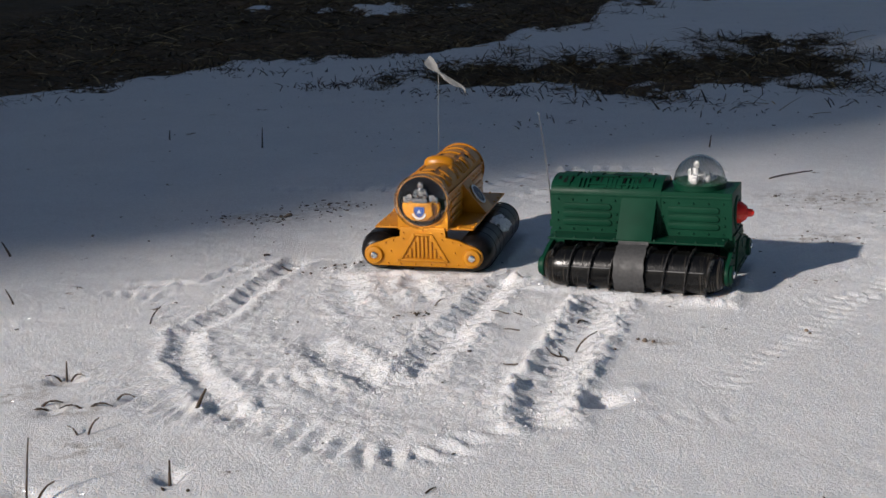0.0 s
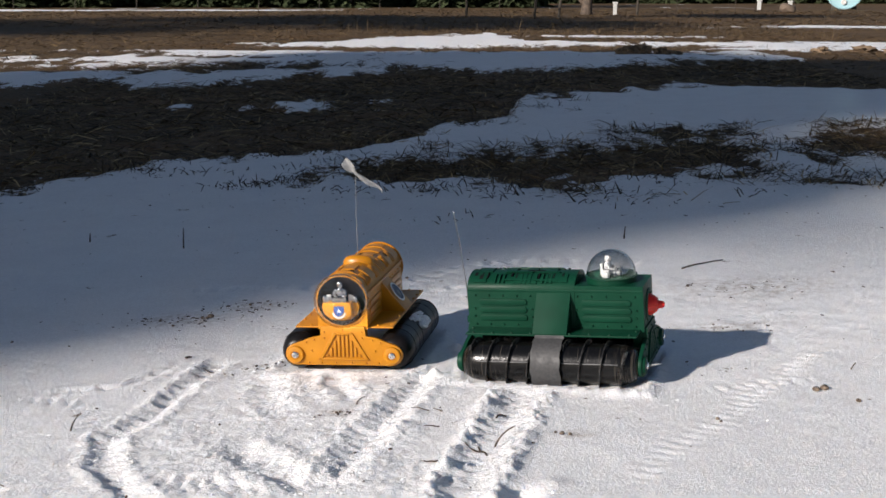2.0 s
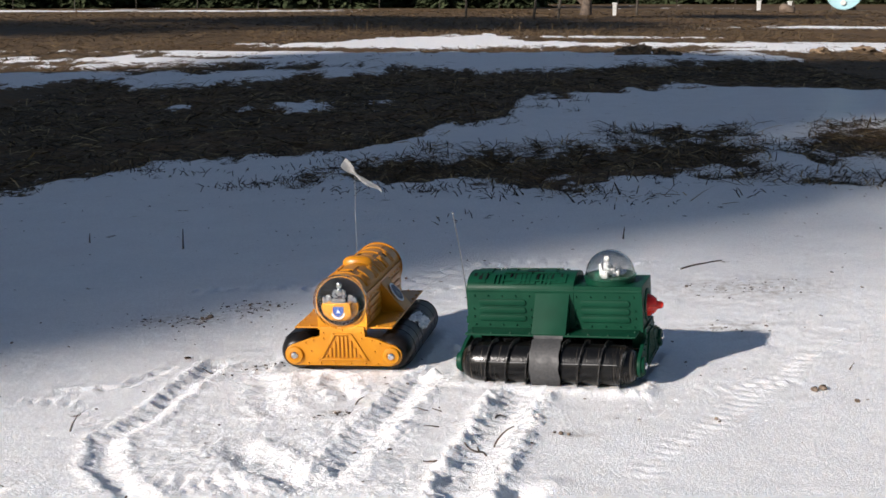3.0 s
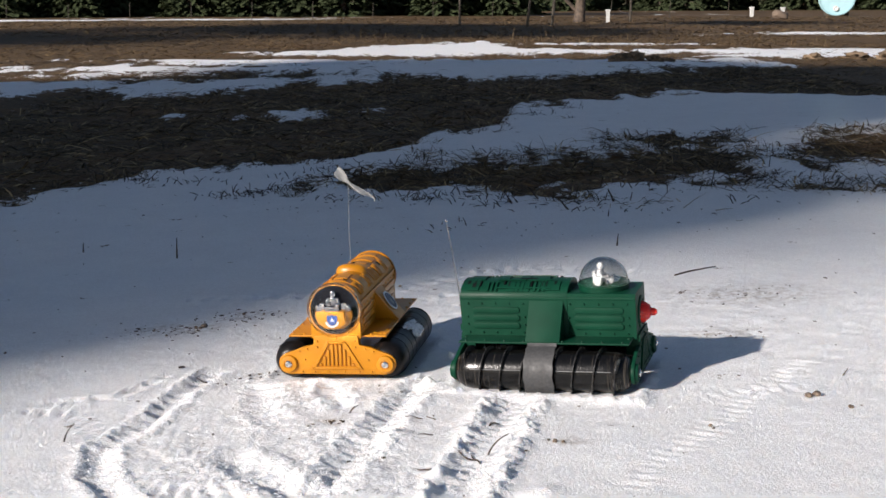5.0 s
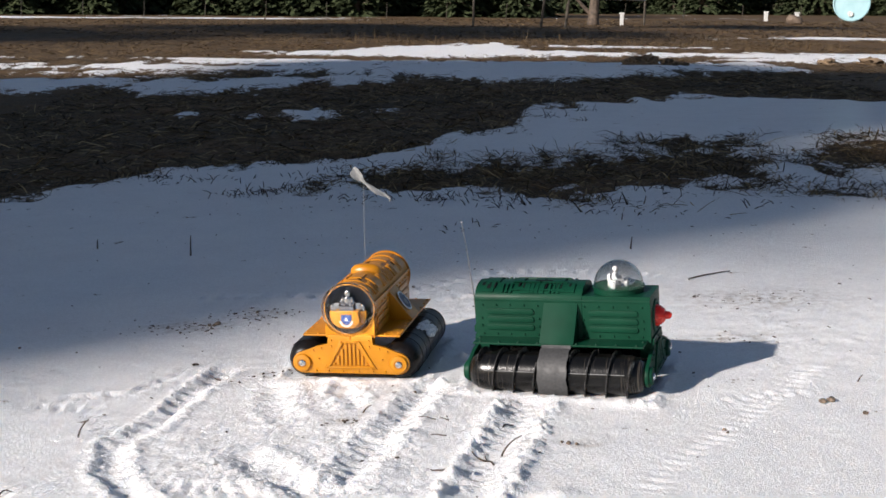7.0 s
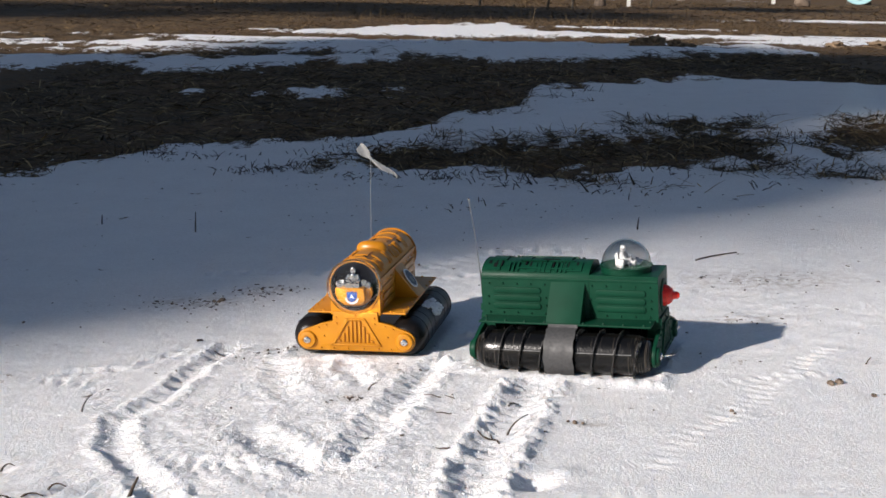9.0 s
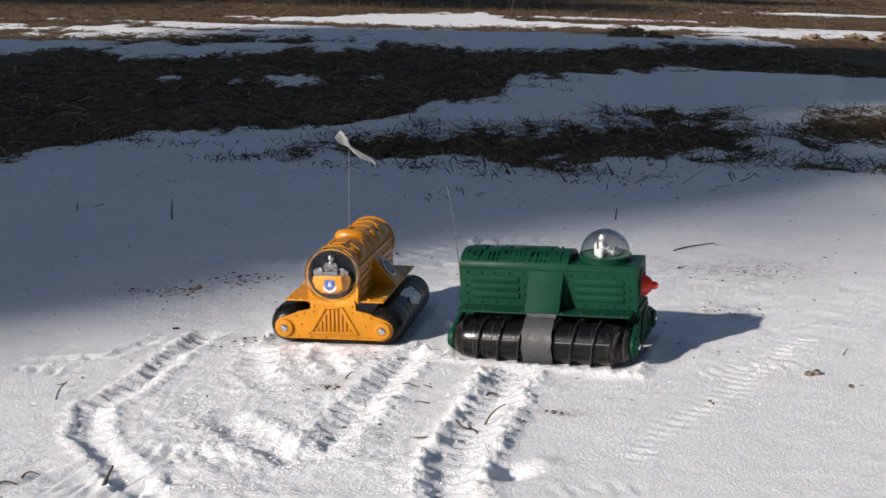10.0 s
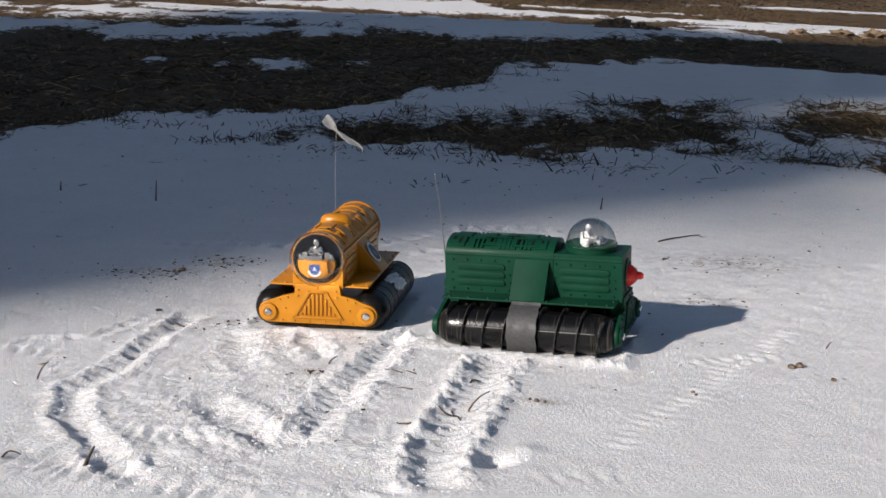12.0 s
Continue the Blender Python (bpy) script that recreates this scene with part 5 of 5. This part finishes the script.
def litter():
    """Specks of soil, seeds and needles scattered over the snow."""
    r = random.Random(77)
    bm = bmesh.new()
    spots = [(-0.54, 2.66, 0.12, 0.07, 70), (-0.42, 2.76, 0.10, 0.05, 50), (-0.14, 2.66, 0.06, 0.06, 26), (-0.171, 1.949, 0.02, 0.02, 12), (0.66, 2.75, 0.16, 0.1, 40), (-0.32, 2.24, 0.06, 0.05, 20),
             (0.0, 2.2, 0.9, 0.7, 110), (0.0, 3.6, 1.2, 0.5, 90), (-0.2, 4.35, 0.9, 0.25, 80), (0.53, 2.42, 0.1, 0.05, 16)]
    for cx, cy, sx, sy, n in spots:
        for _ in range(n):
            px, py = r.gauss(cx, sx * 0.6), r.gauss(cy, sy * 0.6)
            s = r.uniform(0.0007, 0.0026)
            z = float(land(np.array(px), np.array(py))) + float(relief(np.array([px]), np.array([py]))[0])
            m = Matrix.Translation((px, py, z + s * 0.4)) @ Matrix.Rotation(r.uniform(0, 3.1), 4, "Z") @ Matrix.Diagonal((r.uniform(1, 3.0), 1, 0.6, 1))
            bmesh.ops.create_icosphere(bm, subdivisions=1, radius=s, matrix=m)
    tagged(new("litter", finish(bm, "litter", MAT_STEM, 0)), "dark specks of soil and seeds on snow", "litter", kind="stuff")


litter()


def crumbs():
    """Loose grains and lumps of snow thrown up along the prints and round the toys."""
    r = np.random.RandomState(8)
    lines = (((-0.40, 2.32), (-0.443, 2.15), (-0.470, 1.966), (-0.507, 1.865), (-0.478, 1.734), (-0.414, 1.618), (-0.343, 1.498)), ((-0.02, 2.17), (-0.108, 1.852), (-0.163, 1.603)),
             ((0.135, 2.05), (0.046, 1.696), (0.014, 1.529), (0.036, 1.45)), ((-0.32, 1.83), (-0.165, 1.60)), ((-0.29, 1.50), (-0.126, 1.385), (-0.02, 1.493)),
             ((-0.29, 2.18), (-0.02, 2.14)), ((0.02, 2.06), (0.30, 1.96), (0.40, 2.02)), ((-0.30, 2.28), (-0.25, 1.94)))
    px, py = [], []
    for line in lines:
        for (ax, ay), (bx, by) in zip(line[:-1], line[1:]):
            n = int(650 * math.hypot(bx - ax, by - ay))
            k = r.uniform(0, 1, n)
            px.append(ax + (bx - ax) * k + r.normal(0, 0.026, n))
            py.append(ay + (by - ay) * k + r.normal(0, 0.032, n))
    px.append(r.normal(-0.20, 0.15, 1500))
    py.append(r.normal(1.80, 0.22, 1500))
    px, py = np.concatenate(px), np.concatenate(py)
    inside = np.zeros(len(px), bool)
    for cx, cy, ang in ((0.2032, 2.1569, -18.18), (-0.149, 2.335, -99.69)):
        c, s = math.cos(radians(ang)), math.sin(radians(ang))
        inside |= (np.abs((px - cx) * c + (py - cy) * s) < 0.160) & (np.abs(-(px - cx) * s + (py - cy) * c) < 0.125)
    px, py = px[~inside], py[~inside]
    n = len(px)
    size = 0.0007 + 0.0030 * r.beta(1.0, 5.0, n)
    pz = height(px, py) + size * 0.05
    shape = np.array([(1, 0, 0), (-1, 0, 0), (0, 1, 0), (0, -1, 0), (0, 0, 1), (0, 0, -1), (0.7, 0.7, 0.3), (-0.7, 0.6, 0.4)], float)
    tris = np.array([(0, 6, 4), (6, 2, 4), (2, 7, 4), (7, 1, 4), (1, 3, 4), (3, 0, 4), (0, 5, 6), (6, 5, 2), (2, 5, 7), (7, 5, 1), (1, 5, 3), (3, 5, 0)])
    v = shape[None] * size[:, None, None] * r.uniform(0.4, 1.5, (n, 8, 3)) * np.array([1.2, 1.0, 0.7]) + np.stack([px, py, pz], -1)[:, None]
    me = bpy.data.meshes.new("snow_crumbs")
    me.from_pydata(v.reshape(-1, 3).tolist(), [], (tris[None] + 8 * np.arange(n)[:, None, None]).reshape(-1, 3).tolist())
    me.materials.append(MAT_SNOW)
    tagged(new("snow_crumbs", me), "loose white crumbs of snow along the prints", "snow", kind="stuff")


crumbs()


def tussock(x, y, n, tall, seed):
    """A small tuft of dark dead grass poking through the snow."""
    r = random.Random(seed)
    bm = bmesh.new()
    for _ in range(n):
        px, py = x + r.gauss(0, 0.07), y + r.gauss(0, 0.05)
        a, ln, up = r.uniform(0, 6.28), tall * r.uniform(0.3, 1.3), r.uniform(0.02, 0.6)
        z = float(height(px, py)[0])
        q = (px + math.cos(a) * ln * (1 - up), py + math.sin(a) * ln * (1 - up), z + ln * up)
        tube(bm, [(px, py, z - 0.003), ((px + q[0]) / 2, (py + q[1]) / 2, z + ln * up * 0.65), q], [0.0018, 0.0015, 0.0006], 4)
    tagged(new("grass_tuft", finish(bm, "grass_tuft", MAT_STEM, 0)), "dark dead grass tuft poking through snow", "grass tuft", "tufts in the snow", "stuff")


for k, (tx, ty, n, h) in enumerate(((-0.74, 4.66, 50, 0.04), (-0.62, 4.72, 60, 0.045), (-0.30, 4.42, 22, 0.05), (-0.1, 4.40, 30, 0.05), (0.0, 4.35, 18, 0.06), (0.15, 4.3, 20, 0.05),
                                    (-0.9, 5.1, 14, 0.06), (-0.45, 5.0, 12, 0.06), (-1.2, 5.2, 16, 0.06), (-0.3, 5.2, 14, 0.06), (1.1, 4.35, 10, 0.05), (1.2, 4.6, 18, 0.06), (0.75, 4.45, 12, 0.05), (0.55, 7.6, 14, 0.08), (0.8, 8.0, 14, 0.08))):
    tussock(tx, ty, n, h, 100 + k)
tuft_rng = random.Random(61)
SHORE = ((-1.75, 4.7), (-1.36, 5.4), (-0.99, 5.7), (-0.56, 5.75), (-0.2, 5.5), (0.0, 4.5), (0.5, 4.5), (1.1, 4.65))
for k in range(34):
    tx = tuft_rng.uniform(-1.7, 1.1)
    ty = float(np.interp(tx, *zip(*SHORE))) - 0.75 * tuft_rng.random() ** 1.8
    tussock(tx, ty, tuft_rng.randint(4, 14), tuft_rng.uniform(0.025, 0.045), 200 + k)


def soil_mound(x, y, sx, sy, h, seed):
    """A low heap of brown soil and dead grass on the far snow."""
    bm = bmesh.new()
    bmesh.ops.create_icosphere(bm, subdivisions=3, radius=1.0)
    for v in bm.verts:
        v.co *= 0.7 + 0.8 * noise.noise(v.co * 3.1 + Vector((seed, 3, 0)))
        v.co = Vector((v.co.x * sx, v.co.y * sy, v.co.z * h))
    bmesh.ops.translate(bm, verts=bm.verts, vec=(x, y, float(height(x, y)[0]) + h * 0.15))
    tagged(new("soil_mound", finish(bm, "soil_mound", MAT_SOIL, 60)), "low brown heap of soil on snow", "mound")


for k, (mx, my, ms, mh) in enumerate(((1.93, 14.05, 0.13, 0.09), (2.10, 14.1, 0.16, 0.11), (2.32, 14.0, 0.12, 0.07), (2.5, 14.2, 0.08, 0.06), (4.35, 15.2, 0.13, 0.08), (4.9, 15.4, 0.2, 0.08), (5.3, 15.3, 0.24, 0.09))):
    soil_mound(mx, my, ms, ms * 0.8, mh, k)


# ---- distance: a low band of woods that closes the view ----
def far_woods():
    bm = bmesh.new()
    prev = None
    for k in range(141):
        a = radians(-60 + 120 * k / 140)
        px, py = 175 * math.sin(a), 175 * math.cos(a)
        h = 13 + 5 * noise.noise(Vector((k * 0.35, 0, 0))) + 2.5 * noise.noise(Vector((k * 1.7, 4, 0)))
        row = [bm.verts.new((px, py, -2.0)), bm.verts.new((px, py, h)), bm.verts.new((px * 1.15, py * 1.15, h * 0.9)), bm.verts.new((px * 1.15, py * 1.15, -2.0))]
        if prev:
            for j in range(3):
                bm.faces.new((prev[j], prev[j + 1], row[j + 1], row[j]))
        prev = row
    tagged(new("backdrop", finish(bm, "backdrop", MAT_WOODS, 0)), "dark distant woods beyond the fields", "woods", kind="structure")


far_woods()


# ---- far field: fence, bare tree, tank, small white boxes ----
def fence():
    f = thing("fence", Matrix.Identity(4), "weathered post fence with pale top rail", "fence")
    tops = []
    for k, (px, py) in enumerate(((0.6, 37.0), (2.27, 33.9), (3.0, 35.0), (5.9, 40.5))):
        z = float(height(px, py)[0])
        bm = bmesh.new()
        lean = 0.16 if k in (1, 2) else 0.02
        tube(bm, [(px, py, z - 0.2), (px + lean * 0.5, py, z + 0.6), (px + lean, py, z + 1.2)], [0.036, 0.034, 0.032], 7)
        part("post", bm, MAT_POST, f)
        tops.append((px + lean * 0.6, py - 0.06, z + 0.78))
    bm = bmesh.new()
    tube(bm, tops, [0.035] * len(tops), 6)
    part("rail", bm, MAT_PALE, f, "pale metal rail")
    return f


fence()


def stake_row():
    f = thing("stake_fence", Matrix.Identity(4), "thin dark stakes along the far field edge", "fence")
    for k in range(16):
        px, py = -20 + 2.2 * k, 47.5 + 0.12 * k
        z = float(height(px, py)[0])
        bm = bmesh.new()
        tube(bm, [(px, py, z - 0.1), (px + 0.03, py, z + 0.62)], [0.010, 0.009], 6)
        part("stake", bm, MAT_POST, f)


stake_row()


def bare_tree():
    t = thing("bare_tree", ground_pose(4.45, 41.5), "bare brown tree trunk with a side limb in dead grass", "tree")
    bm = bmesh.new()
    tube(bm, [(0, 0, -0.2), (0, 0, 0.1), (0.03, 0, 0.8), (-0.02, 0, 2.4), (0.1, 0, 4.2)], [0.26, 0.18, 0.14, 0.11, 0.05], 10)
    part("trunk", bm, MAT_BARK, t)
    for pts in ([(-0.02, 0, 0.25), (-0.55, 0, 0.8), (-1.2, 0, 1.25)], [(0, 0, 1.6), (0.6, 0.1, 2.5), (0.8, 0.1, 3.4)], [(0, 0, 2.0), (-0.6, -0.1, 2.8), (-0.9, 0, 3.6)]):
        bm = bmesh.new()
        tube(bm, pts, [0.07, 0.05, 0.02], 7)
        part("limb", bm, MAT_BARK, t)


bare_tree()


def tank():
    """A light blue drum lying on a low cradle, one round end towards the toys."""
    px, py, r = 16.45, 54.5, 0.72
    z = float(height(px, py)[0])
    t = thing("storage_tank", pose(px, py, z, 0, 0, -17), "light blue storage tank lying on its side", "tank")
    m = Matrix.Translation((0, 0, r + 0.02)) @ BACK_Y
    bm = bmesh.new()
    lathe(bm, [(0, -1.9), (r * 0.9, -1.85), (r, -1.75), (r, 0.0), (r * 1.03, 0.02), (r * 1.03, 0.07), (r * 0.97, 0.09), (r * 0.95, 0.03), (0, 0.04)], m, 40)
    part("shell", bm, MAT_TANK, t)
    bm = bmesh.new()
    lathe(bm, [(0.11, 0.03), (0.11, 0.10), (0.075, 0.11), (0.07, 0.08), (0, 0.08)], m @ Matrix.Translation((-0.02, -r * 0.62, 0)), 16)
    part("bung", bm, MAT_PALE, t, "pale screw cap")
    for y in (0.4, 1.4):
        bm = bmesh.new()
        box(bm, -0.5, 0.5, y - 0.08, y + 0.08, -0.05, 0.14, 0.01)
        part("cradle", bm, MAT_POST, t)


tank()


def white_box(x, y, w, h):
    bm = bmesh.new()
    box(bm, -w / 2, w / 2, -w / 2, w / 2, -0.05, h, w * 0.12)
    box(bm, -w / 2 - 0.02, w / 2 + 0.02, -w / 2 - 0.02, w / 2 + 0.02, h, h + 0.05, 0.01)
    ob = new("white_box", finish(bm, "white_box", MAT_PALE))
    ob.matrix_world = ground_pose(x, y)
    tagged(ob, "small white lidded box in the far field", "box", "white boxes in the field")


white_box(5.15, 40.0, 0.10, 0.34)
white_box(12.6, 53.0, 0.13, 0.34)
white_box(14.1, 54.0, 0.14, 0.30)
pebble(11.4, 44.0, 0.32, 60, "pale boulder in the far dead grass")
